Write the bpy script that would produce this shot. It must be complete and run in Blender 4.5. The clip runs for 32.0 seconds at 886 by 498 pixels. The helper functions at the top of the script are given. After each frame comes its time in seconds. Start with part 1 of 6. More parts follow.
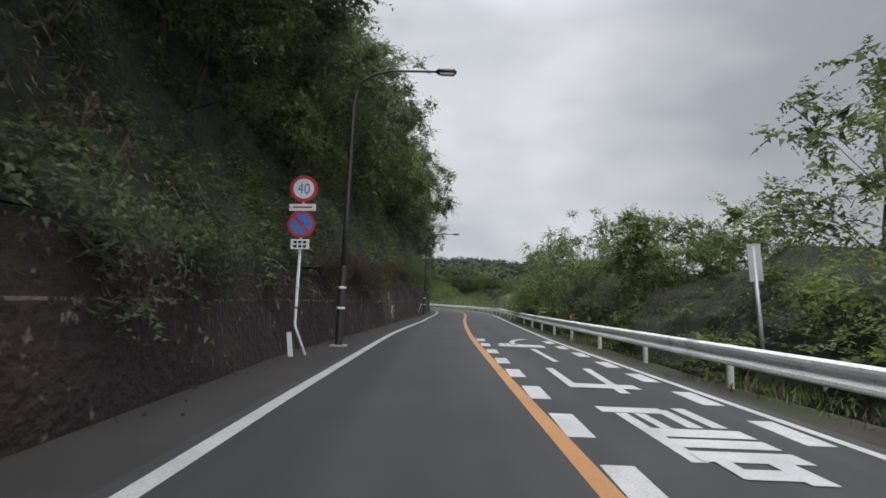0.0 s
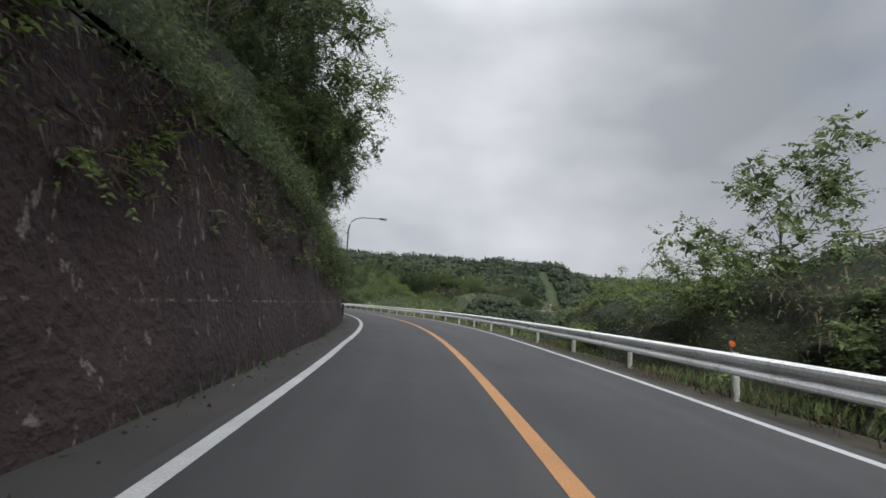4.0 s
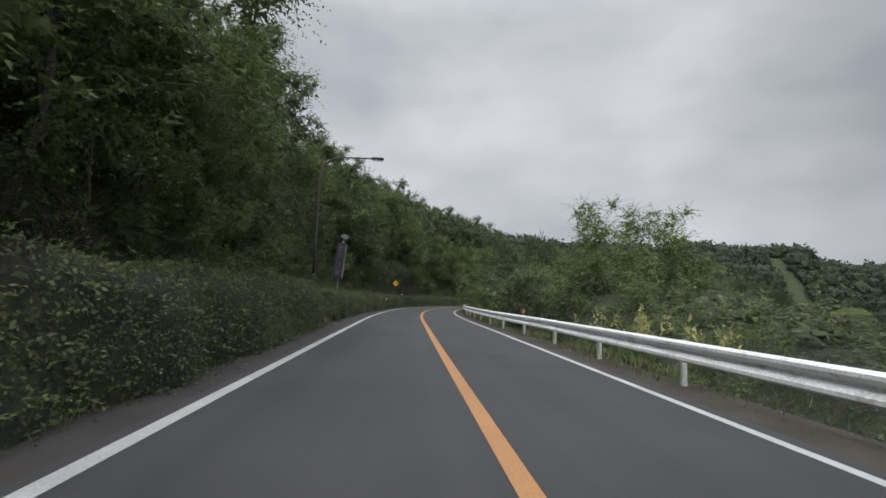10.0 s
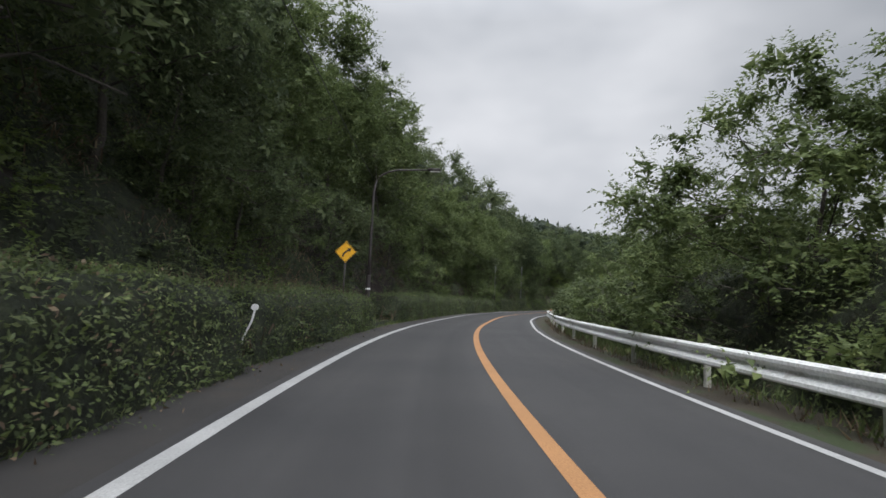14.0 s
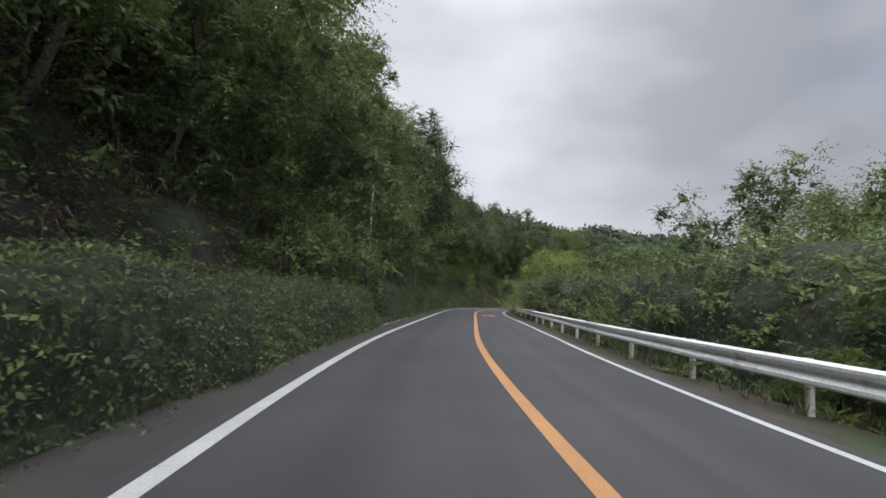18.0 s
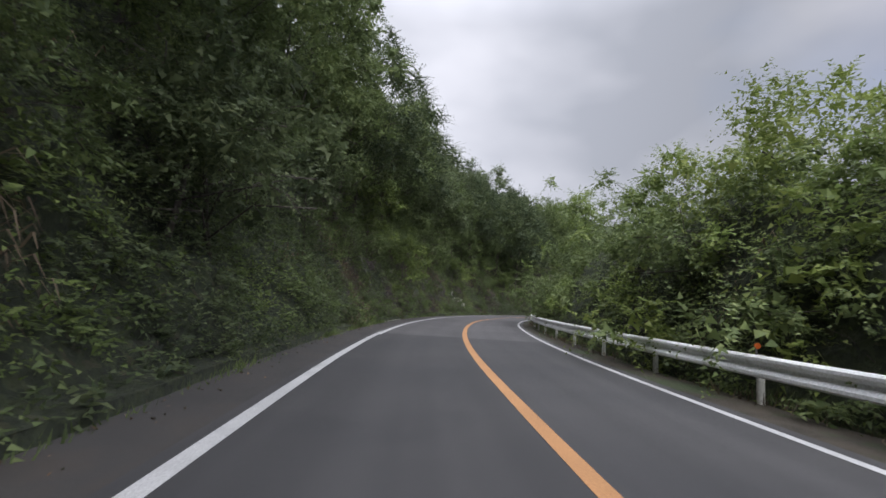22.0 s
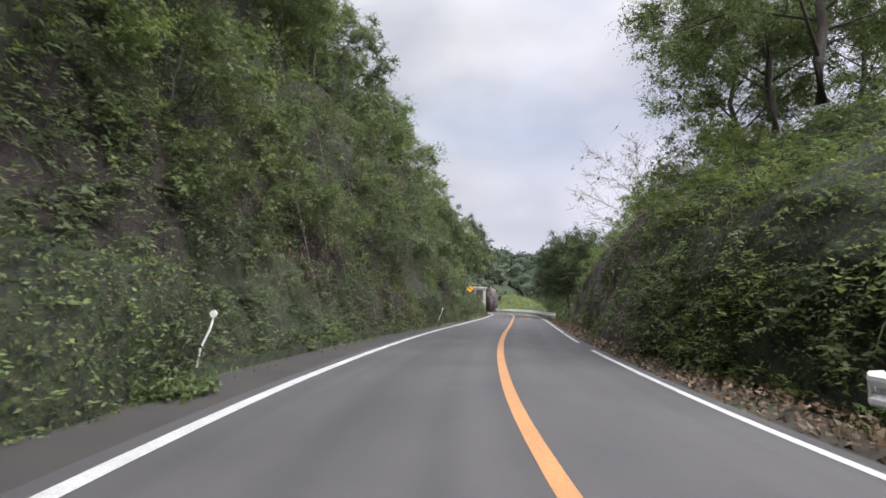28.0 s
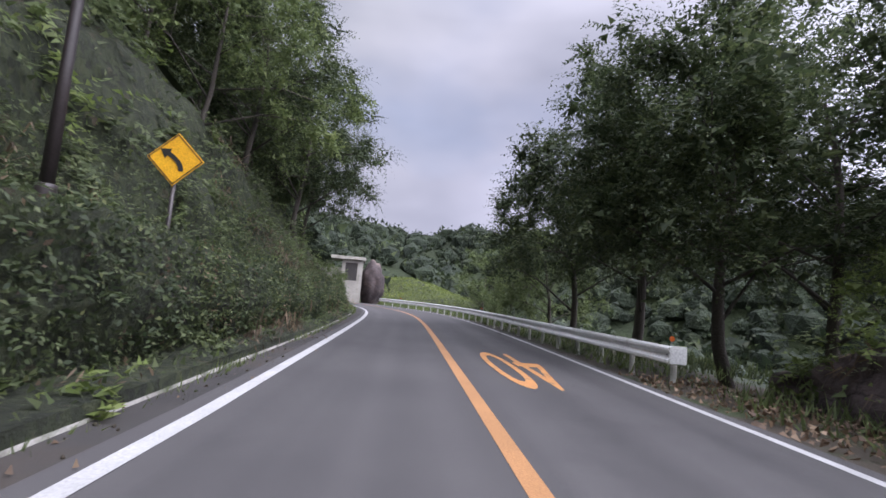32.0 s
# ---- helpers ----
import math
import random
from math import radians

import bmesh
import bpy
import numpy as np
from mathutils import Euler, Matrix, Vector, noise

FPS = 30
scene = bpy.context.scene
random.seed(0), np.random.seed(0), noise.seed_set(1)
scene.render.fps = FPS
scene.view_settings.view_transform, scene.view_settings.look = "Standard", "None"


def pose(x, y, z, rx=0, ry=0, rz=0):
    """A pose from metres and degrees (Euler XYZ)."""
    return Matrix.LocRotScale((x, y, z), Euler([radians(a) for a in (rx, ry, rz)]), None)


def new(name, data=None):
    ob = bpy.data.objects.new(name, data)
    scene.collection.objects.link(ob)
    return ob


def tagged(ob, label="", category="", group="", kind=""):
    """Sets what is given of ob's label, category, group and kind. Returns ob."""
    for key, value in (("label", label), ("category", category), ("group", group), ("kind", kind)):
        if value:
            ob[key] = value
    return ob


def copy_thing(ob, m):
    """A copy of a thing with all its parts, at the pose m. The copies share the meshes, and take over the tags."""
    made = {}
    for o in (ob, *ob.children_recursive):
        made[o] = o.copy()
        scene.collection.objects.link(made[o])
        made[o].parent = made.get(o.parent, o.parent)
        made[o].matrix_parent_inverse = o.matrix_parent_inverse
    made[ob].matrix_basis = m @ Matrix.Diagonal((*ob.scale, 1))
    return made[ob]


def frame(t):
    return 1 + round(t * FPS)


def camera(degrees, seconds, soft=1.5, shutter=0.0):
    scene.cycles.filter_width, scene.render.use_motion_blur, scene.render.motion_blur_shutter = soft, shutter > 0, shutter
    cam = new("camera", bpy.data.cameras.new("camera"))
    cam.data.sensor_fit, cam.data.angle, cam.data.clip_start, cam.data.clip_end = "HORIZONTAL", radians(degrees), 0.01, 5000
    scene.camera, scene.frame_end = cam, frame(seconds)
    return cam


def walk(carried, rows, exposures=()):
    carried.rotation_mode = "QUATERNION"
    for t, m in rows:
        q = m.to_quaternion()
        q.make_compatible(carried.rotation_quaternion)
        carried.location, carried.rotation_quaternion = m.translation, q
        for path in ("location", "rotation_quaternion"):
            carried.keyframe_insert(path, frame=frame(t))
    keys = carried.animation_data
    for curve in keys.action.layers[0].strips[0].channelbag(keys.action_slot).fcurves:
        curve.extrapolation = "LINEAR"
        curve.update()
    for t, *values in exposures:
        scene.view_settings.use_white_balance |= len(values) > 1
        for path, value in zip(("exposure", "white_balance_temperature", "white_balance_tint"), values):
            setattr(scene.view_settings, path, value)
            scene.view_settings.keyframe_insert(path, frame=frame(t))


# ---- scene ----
cam = camera(85.37, 32.0, soft=1.6, shutter=0.05)
WALK = [
    (0.0, pose(5.180, 31.354, 1.25, 96.28, -2.26, -3.62)),
    (0.5, pose(5.440, 37.117, 1.25, 96.53, -2.61, -5.21)),
    (1.0, pose(5.636, 43.045, 1.25, 96.57, -2.66, -7.40)),
    (1.5, pose(6.041, 47.538, 1.25, 96.81, -2.78, -9.07)),
    (2.0, pose(6.420, 52.084, 1.25, 96.63, -2.31, -9.69)),
    (2.5, pose(6.843, 56.677, 1.25, 96.59, -2.72, -9.87)),
    (3.0, pose(7.323, 61.418, 1.25, 96.44, -3.03, -9.81)),
    (3.5, pose(7.786, 66.279, 1.25, 96.42, -3.22, -9.70)),
    (4.0, pose(8.399, 71.124, 1.25, 96.62, -2.78, -9.57)),
    (4.5, pose(8.977, 76.035, 1.25, 96.80, -3.10, -9.14)),
    (5.0, pose(9.448, 81.026, 1.25, 96.49, -3.23, -7.37)),
    (5.5, pose(9.778, 86.102, 1.25, 96.36, -3.46, -5.73)),
    (6.0, pose(9.996, 91.255, 1.25, 96.31, -3.87, -4.78)),
    (6.5, pose(10.145, 96.476, 1.25, 96.30, -4.63, -4.21)),
    (7.0, pose(10.098, 101.760, 1.25, 96.17, -3.63, -2.60)),
    (7.5, pose(9.919, 106.998, 1.25, 96.87, -2.77, -0.65)),
    (8.0, pose(9.492, 112.036, 1.25, 96.12, -2.80, 1.42)),
    (8.5, pose(8.880, 116.891, 1.25, 96.21, -2.42, 3.39)),
    (9.0, pose(8.285, 121.622, 1.25, 96.14, -2.71, 5.23)),
    (9.5, pose(7.393, 126.336, 1.25, 95.86, -2.50, 7.18)),
    (10.0, pose(6.479, 131.109, 1.25, 95.86, -2.18, 9.04)),
    (10.5, pose(5.257, 135.896, 1.25, 96.60, -2.70, 10.21)),
    (11.0, pose(3.995, 140.702, 1.25, 96.27, -2.96, 10.30)),
    (11.5, pose(2.846, 145.515, 1.25, 96.50, -2.56, 10.22)),
    (12.0, pose(1.625, 150.317, 1.25, 96.47, -2.36, 9.93)),
    (12.5, pose(0.405, 155.008, 1.25, 96.43, -2.52, 9.44)),
    (13.0, pose(-0.596, 159.605, 1.25, 96.32, -2.22, 8.81)),
    (13.5, pose(-1.541, 164.237, 1.25, 96.01, -2.84, 7.56)),
    (14.0, pose(-2.365, 168.987, 1.25, 95.95, -2.75, 6.51)),
    (14.5, pose(-3.101, 173.664, 1.25, 95.92, -2.66, 5.16)),
    (15.0, pose(-3.604, 178.607, 1.25, 96.09, -2.79, 3.93)),
    (15.5, pose(-3.998, 183.747, 1.25, 96.14, -2.84, 2.33)),
    (16.0, pose(-4.228, 189.032, 1.25, 96.10, -2.83, 0.13)),
    (16.5, pose(-4.233, 194.409, 1.25, 95.95, -2.77, -2.52)),
    (17.0, pose(-4.149, 199.834, 1.25, 95.88, -3.16, -5.21)),
    (17.5, pose(-3.839, 205.246, 1.25, 95.83, -2.82, -7.79)),
    (18.0, pose(-3.280, 210.538, 1.25, 95.84, -3.06, -10.20)),
    (18.5, pose(-2.532, 215.573, 1.25, 95.97, -3.35, -12.26)),
    (19.0, pose(-1.672, 220.344, 1.25, 95.89, -3.29, -13.88)),
    (19.5, pose(-0.736, 224.930, 1.25, 96.31, -3.25, -15.08)),
    (20.0, pose(0.188, 229.592, 1.25, 96.42, -3.60, -16.15)),
    (20.5, pose(1.432, 234.389, 1.25, 96.22, -3.98, -16.62)),
    (21.0, pose(2.505, 239.505, 1.25, 96.27, -3.48, -17.18)),
    (21.5, pose(3.733, 244.859, 1.25, 96.23, -3.15, -17.57)),
    (22.0, pose(5.286, 250.472, 1.25, 96.29, -3.29, -17.94)),
    (22.5, pose(6.931, 256.411, 1.25, 96.37, -2.88, -18.52)),
    (23.0, pose(8.868, 262.552, 1.25, 96.32, -2.49, -19.35)),
    (23.5, pose(11.084, 268.805, 1.25, 96.36, -2.42, -21.09)),
    (24.0, pose(13.527, 275.051, 1.25, 96.24, -2.75, -23.88)),
    (24.5, pose(16.292, 281.091, 1.25, 96.61, -2.83, -27.12)),
    (25.0, pose(19.348, 286.692, 1.25, 96.36, -2.77, -30.67)),
    (25.5, pose(22.620, 291.865, 1.25, 96.02, -2.85, -34.87)),
    (26.0, pose(26.179, 296.657, 1.25, 96.11, -2.81, -38.88)),
    (26.5, pose(29.971, 301.086, 1.25, 96.09, -2.71, -42.77)),
    (27.0, pose(33.971, 305.156, 1.25, 95.96, -2.49, -46.70)),
    (27.5, pose(38.166, 308.858, 1.25, 95.60, -2.09, -50.79)),
    (28.0, pose(42.466, 312.285, 1.25, 96.53, -1.98, -55.32)),
    (28.5, pose(46.923, 315.393, 1.25, 96.24, -2.59, -59.47)),
    (29.0, pose(51.459, 318.262, 1.25, 96.54, -3.06, -62.76)),
    (29.5, pose(56.068, 320.836, 1.25, 96.14, -3.53, -65.40)),
    (30.0, pose(60.820, 323.197, 1.25, 96.37, -2.92, -67.20)),
    (30.5, pose(65.641, 325.550, 1.25, 96.17, -3.82, -68.43)),
    (31.0, pose(70.561, 327.830, 1.25, 96.20, -4.11, -68.92)),
    (31.5, pose(75.546, 330.116, 1.25, 96.12, -4.89, -68.95)),
    (32.0, pose(80.472, 332.369, 1.25, 95.87, -4.84, -68.60)),
]

# ---- road alignment: heading every 8 m, edge lines every 12 m ----
HEADING = [3.7, 2.4, 0.9, -0.6, -1.9, -2.7, -3.1, -3.4, -4.9, -5.6, -6.9, -6.6, -4.5, -1.7, 1.7, 5.9, 8.2, 10.9, 13.3, 13.3, 13.0, 13.2, 11.3, 9.1, 5.7, 1.5, -3.1, -3.7, -7.1, -10.2, -13.6, -14.0, -13.7, -14.2, -15.5, -19.1, -22.5, -26.3, -32.5, -36.8, -43.6, -47.2, -51.7, -59.8, -62.9, -64.6, -64.7, -64.0, -64.3, -64.2, -63.5, -61.0, -54.0, -43.0]
START = (6.490, -10.637)
LEFT_LINE = [-3.04, -3.04, -3.04, -3.04, -3.04, -2.93, -2.61, -2.81, -3.1, -3.07, -3.07, -3.05, -3.04, -3.05, -3.08, -3.0, -2.95, -2.88, -2.9, -2.96, -2.99, -3.01, -2.98, -3.03, -3.21, -3.24, -3.19, -3.21, -3.32, -3.26, -3.21, -3.05, -2.85, -2.9, -2.96, -2.98, -2.99, -2.99]
RIGHT_LINE = [2.9, 2.9, 2.9, 2.9, 2.9, 2.91, 3.1, 3.08, 3.03, 3.12, 3.16, 2.8, 2.75, 2.76, 2.7, 2.62, 2.67, 2.65, 2.53, 2.71, 2.94, 2.88, 2.71, 2.83, 2.97, 2.95, 2.66, 2.77, 2.62, 2.76, 2.84, 2.95, 3.17, 3.19, 3.13, 3.06, 3.0, 2.96]
HEADING = HEADING + [-31.0, -19.0, -8.0, 0.0, 0.0, 0.0, 0.0, 0.0, 0.0, 0.0]
STEP = 0.25
ROAD_S = np.arange(0, 8 * (len(HEADING) - 1) + 0.01, STEP)
ROAD_T = np.radians(np.interp(ROAD_S, np.arange(len(HEADING)) * 8.0, HEADING))
_mid = (ROAD_T[1:] + ROAD_T[:-1]) / 2
ROAD_X = START[0] + np.concatenate([[0], np.cumsum(-np.sin(_mid)) * STEP])
ROAD_Y = START[1] + np.concatenate([[0], np.cumsum(np.cos(_mid)) * STEP])
S_END = float(ROAD_S[-1])


def heading(s):
    return np.interp(s, ROAD_S, ROAD_T)


def at(s, d, z):
    """World places for road distance s, offset d to the right, height z."""
    s, d, z = np.broadcast_arrays(np.asarray(s, float), np.asarray(d, float), np.asarray(z, float))
    t = heading(s)
    return np.stack([np.interp(s, ROAD_S, ROAD_X) + d * np.cos(t), np.interp(s, ROAD_S, ROAD_Y) + d * np.sin(t), z], -1)


def spot(s, d, z=0.0, turn=0.0, size=1.0, lean=0.0):
    """Pose at a road place; local y runs along the road, local x to its right."""
    p = at(s, d, z)
    return pose(p[0], p[1], p[2], lean, 0, math.degrees(float(heading(s))) + turn) @ Matrix.Scale(size, 4)


def left_line(s):
    return np.interp(s, np.arange(len(LEFT_LINE)) * 12.0, LEFT_LINE)


def right_line(s):
    return np.interp(s, np.arange(len(RIGHT_LINE)) * 12.0, RIGHT_LINE)


def keyed(s, pairs):
    return np.interp(s, [p[0] for p in pairs], [p[1] for p in pairs])


# ---- numeric noise ----
def _hash(i, j, seed):
    v = np.sin(i * 127.1 + j * 311.7 + seed * 74.7) * 43758.5453
    return v - np.floor(v)


def value_noise(x, y, seed=0):
    xi, yi = np.floor(x), np.floor(y)
    fx, fy = x - xi, y - yi
    fx, fy = fx * fx * (3 - 2 * fx), fy * fy * (3 - 2 * fy)
    a, b = _hash(xi, yi, seed), _hash(xi + 1, yi, seed)
    c, d = _hash(xi, yi + 1, seed), _hash(xi + 1, yi + 1, seed)
    return (a + (b - a) * fx) * (1 - fy) + (c + (d - c) * fx) * fy


def fbm(x, y, seed=0, octaves=3):
    total, amp = 0.0, 0.5
    for k in range(octaves):
        total = total + amp * (value_noise(x * 2**k, y * 2**k, seed + 7 * k) * 2 - 1)
        amp *= 0.5
    return total


# ---- world, sun, exposure ----
world = bpy.data.worlds.new("overcast_sky")
scene.world = world
world.use_nodes = True
wn, wl = world.node_tree.nodes, world.node_tree.links
wn.clear()
w_out, w_bg = wn.new("ShaderNodeOutputWorld"), wn.new("ShaderNodeBackground")
w_sky = wn.new("ShaderNodeTexSky")
w_sky.sky_type, w_sky.sun_disc = "NISHITA", False
w_sky.sun_elevation, w_sky.sun_rotation = radians(48), radians(-175)
w_dim = wn.new("ShaderNodeMix")
w_dim.data_type, w_dim.blend_type = "RGBA", "MULTIPLY"
w_dim.inputs[0].default_value = 1.0
w_dim.inputs[7].default_value = (0.12, 0.12, 0.12, 1)
wl.new(w_sky.outputs[0], w_dim.inputs[6])
w_co, w_map = wn.new("ShaderNodeTexCoord"), wn.new("ShaderNodeMapping")
w_map.inputs["Scale"].default_value = (1.0, 1.0, 1.9)
wl.new(w_co.outputs["Generated"], w_map.inputs["Vector"])
w_n1, w_n2 = wn.new("ShaderNodeTexNoise"), wn.new("ShaderNodeTexNoise")
w_n1.inputs["Scale"].default_value, w_n1.inputs["Detail"].default_value = 2.3, 3.5
w_n2.inputs["Scale"].default_value, w_n2.inputs["Detail"].default_value = 1.3, 4.0
wl.new(w_map.outputs[0], w_n1.inputs["Vector"])
wl.new(w_map.outputs[0], w_n2.inputs["Vector"])
w_cloud = wn.new("ShaderNodeValToRGB")
w_cloud.color_ramp.elements[0].position, w_cloud.color_ramp.elements[0].color = 0.32, (0.45, 0.478, 0.53, 1)
w_cloud.color_ramp.elements[1].position, w_cloud.color_ramp.elements[1].color = 0.64, (0.725, 0.742, 0.79, 1)
wl.new(w_n1.outputs["Fac"], w_cloud.inputs[0])
w_cover = wn.new("ShaderNodeValToRGB")
w_cover.color_ramp.elements[0].position, w_cover.color_ramp.elements[0].color = 0.26, (0.70, 0.70, 0.70, 1)
w_cover.color_ramp.elements[1].position, w_cover.color_ramp.elements[1].color = 0.42, (1, 1, 1, 1)
wl.new(w_n2.outputs["Fac"], w_cover.inputs[0])
# an overcast sky is brightest overhead
w_sep, w_rise = wn.new("ShaderNodeSeparateXYZ"), wn.new("ShaderNodeMapRange")
wl.new(w_co.outputs["Generated"], w_sep.inputs[0])
w_rise.inputs["From Min"].default_value, w_rise.inputs["From Max"].default_value = 0.52, 1.0
w_rise.inputs["To Min"].default_value, w_rise.inputs["To Max"].default_value = 1.0, 3.0
wl.new(w_sep.outputs["Z"], w_rise.inputs["Value"])
# the cloud is thicker towards the east
w_east, w_both = wn.new("ShaderNodeMapRange"), wn.new("ShaderNodeMath")
w_east.interpolation_type = "SMOOTHSTEP"
w_east.inputs["From Min"].default_value, w_east.inputs["From Max"].default_value = 0.15, 0.95
w_east.inputs["To Min"].default_value, w_east.inputs["To Max"].default_value = 1.0, 0.60
wl.new(w_sep.outputs["X"], w_east.inputs["Value"])
w_both.operation = "MULTIPLY"
wl.new(w_rise.outputs[0], w_both.inputs[0])
wl.new(w_east.outputs[0], w_both.inputs[1])
# and brighter on the sun's side, to the south
w_south, w_all = wn.new("ShaderNodeMapRange"), wn.new("ShaderNodeMath")
w_south.interpolation_type = "SMOOTHSTEP"
w_south.inputs["From Min"].default_value, w_south.inputs["From Max"].default_value = 0.1, -0.9
w_south.inputs["To Min"].default_value, w_south.inputs["To Max"].default_value = 1.0, 3.4
wl.new(w_sep.outputs["Y"], w_south.inputs["Value"])
w_all.operation = "MULTIPLY"
wl.new(w_both.outputs[0], w_all.inputs[0])
wl.new(w_south.outputs[0], w_all.inputs[1])
w_lift = wn.new("ShaderNodeMix")
w_lift.data_type, w_lift.blend_type = "RGBA", "MULTIPLY"
w_lift.inputs[0].default_value = 1.0
wl.new(w_cloud.outputs[0], w_lift.inputs[6])
wl.new(w_all.outputs[0], w_lift.inputs[7])
# with a colder tint there
w_cold, w_tint = wn.new("ShaderNodeMapRange"), wn.new("ShaderNodeMix")
w_cold.inputs["From Min"].default_value, w_cold.inputs["From Max"].default_value = 0.72, 1.0
wl.new(w_sep.outputs["X"], w_cold.inputs["Value"])
w_tint.data_type, w_tint.blend_type = "RGBA", "MULTIPLY"
w_tint.inputs[7].default_value = (0.97, 0.975, 1.09, 1)
wl.new(w_cold.outputs[0], w_tint.inputs[0])
wl.new(w_lift.outputs[2], w_tint.inputs[6])
w_mix = wn.new("ShaderNodeMix")
w_mix.data_type = "RGBA"
wl.new(w_cover.outputs[0], w_mix.inputs[0])
wl.new(w_dim.outputs[2], w_mix.inputs[6])
wl.new(w_tint.outputs[2], w_mix.inputs[7])
wl.new(w_mix.outputs[2], w_bg.inputs["Color"])
w_bg.inputs["Strength"].default_value = 1.0
wl.new(w_bg.outputs[0], w_out.inputs[0])

sun = new("sun", bpy.data.lights.new("sun", "SUN"))
sun.data.energy, sun.data.angle, sun.data.color = 1.5, radians(30), (1.0, 0.98, 0.95)
sun.matrix_world = pose(0, 0, 60, 42, 0, -5)

EXPOSURES = [(0.0, 0.05, 6500, 9), (5.0, 0.02, 6500, 9), (8.0, -0.06, 6500, 9), (10.0, -0.12, 6500, 9), (11.5, -0.16, 6500, 9), (13.0, -0.05, 6500, 9), (16.0, 0.15, 6480, 10), (20.0, 0.24, 6400, 11), (22.0, 0.32, 6350, 14), (23.0, 0.70, 6450, 14), (24.0, 0.85, 6550, 14), (25.0, 0.88, 6650, 13), (28.0, 0.92, 6600, 13), (30.0, 0.66, 6350, 15), (31.0, 0.5, 6250, 17), (32.0, 0.58, 6150, 21)]
walk(cam, WALK, EXPOSURES)


# ---- materials ----
def material(name, rough=0.8, metal=0.0):
    m = bpy.data.materials.new(name)
    m.use_nodes = True
    b = m.node_tree.nodes["Principled BSDF"]
    b.inputs["Roughness"].default_value, b.inputs["Metallic"].default_value = rough, metal
    return m, m.node_tree.nodes, m.node_tree.links, b


def ramp(nodes, *stops):
    r = nodes.new("ShaderNodeValToRGB")
    el = r.color_ramp.elements
    while len(el) < len(stops):
        el.new(0.5)
    for e, (p, c) in zip(el, stops):
        e.position, e.color = p, (*c, 1)
    return r


def noise_tex(nodes, links, scale, detail=4.0, stretch=(1, 1, 1), rough=0.55):
    n, mp, co = nodes.new("ShaderNodeTexNoise"), nodes.new("ShaderNodeMapping"), nodes.new("ShaderNodeTexCoord")
    n.inputs["Scale"].default_value, n.inputs["Detail"].default_value, n.inputs["Roughness"].default_value = scale, detail, rough
    mp.inputs["Scale"].default_value = stretch
    links.new(co.outputs["Object"], mp.inputs["Vector"])
    links.new(mp.outputs[0], n.inputs["Vector"])
    return n


def blend(nodes, links, fac, a, b, kind="MIX"):
    m = nodes.new("ShaderNodeMix")
    m.data_type, m.blend_type = "RGBA", kind
    for sock, v in ((m.inputs[0], fac), (m.inputs[6], a), (m.inputs[7], b)):
        if isinstance(v, (int, float)):
            sock.default_value = v
        elif isinstance(v, tuple):
            sock.default_value = (*v, 1)
        else:
            links.new(v, sock)
    return m.outputs[2]


def bump(nodes, links, bsdf, height, strength=0.4, dist=0.02):
    b = nodes.new("ShaderNodeBump")
    b.inputs["Strength"].default_value, b.inputs["Distance"].default_value = strength, dist
    links.new(height, b.inputs["Height"])
    links.new(b.outputs[0], bsdf.inputs["Normal"])


def mottled(name, dark, light, scale, rough=0.85, fine=40.0, strength=0.4, dist=0.02, stain=None, stain_at=(0.55, 0.7), stain_scale=0.6, stretch=(1, 1, 1), metal=0.0):
    """A surface with variation at two scales and, if given, stains of a third colour."""
    m, n, l, b = material(name, rough, metal)
    big, small = noise_tex(n, l, scale, 5.0, stretch), noise_tex(n, l, fine, 3.0)
    base = ramp(n, (0.3, dark), (0.7, light))
    l.new(big.outputs["Fac"], base.inputs[0])
    grain = ramp(n, (0.25, (0.72, 0.72, 0.72)), (0.75, (1.2, 1.2, 1.2)))
    l.new(small.outputs["Fac"], grain.inputs[0])
    col = blend(n, l, 1.0, base.outputs[0], grain.outputs[0], "MULTIPLY")
    if stain:
        st = noise_tex(n, l, stain_scale, 6.0, stretch, 0.65)
        mask = ramp(n, (stain_at[0], (0, 0, 0)), (stain_at[1], (1, 1, 1)))
        l.new(st.outputs["Fac"], mask.inputs[0])
        col = blend(n, l, mask.outputs[0], col, stain)
    l.new(col, b.inputs["Base Color"])
    bump(n, l, b, small.outputs["Fac"], strength, dist)
    return m


def leaf_material(name, dark, mid, light, glow=0.42):
    """Leaves that differ one by one and let some light through."""
    m, n, l, b = material(name, 0.55)
    geo, info = n.new("ShaderNodeNewGeometry"), noise_tex(n, l, 0.45, 3.0)
    one = ramp(n, (0.0, dark), (0.55, mid), (1.0, light))
    l.new(geo.outputs["Random Per Island"], one.inputs[0])
    patch = ramp(n, (0.3, (0.6, 0.62, 0.6)), (0.7, (1.3, 1.25, 1.1)))
    l.new(info.outputs["Fac"], patch.inputs[0])
    col = blend(n, l, 1.0, one.outputs[0], patch.outputs[0], "MULTIPLY")
    l.new(col, b.inputs["Base Color"])
    b.inputs["Specular IOR Level"].default_value = 0.3
    tr, mx = n.new("ShaderNodeBsdfTranslucent"), n.new("ShaderNodeMixShader")
    l.new(col, tr.inputs["Color"])
    mx.inputs[0].default_value = glow
    l.new(b.outputs[0], mx.inputs[1])
    l.new(tr.outputs[0], mx.inputs[2])
    l.new(mx.outputs[0], n["Material Output"].inputs["Surface"])
    return m


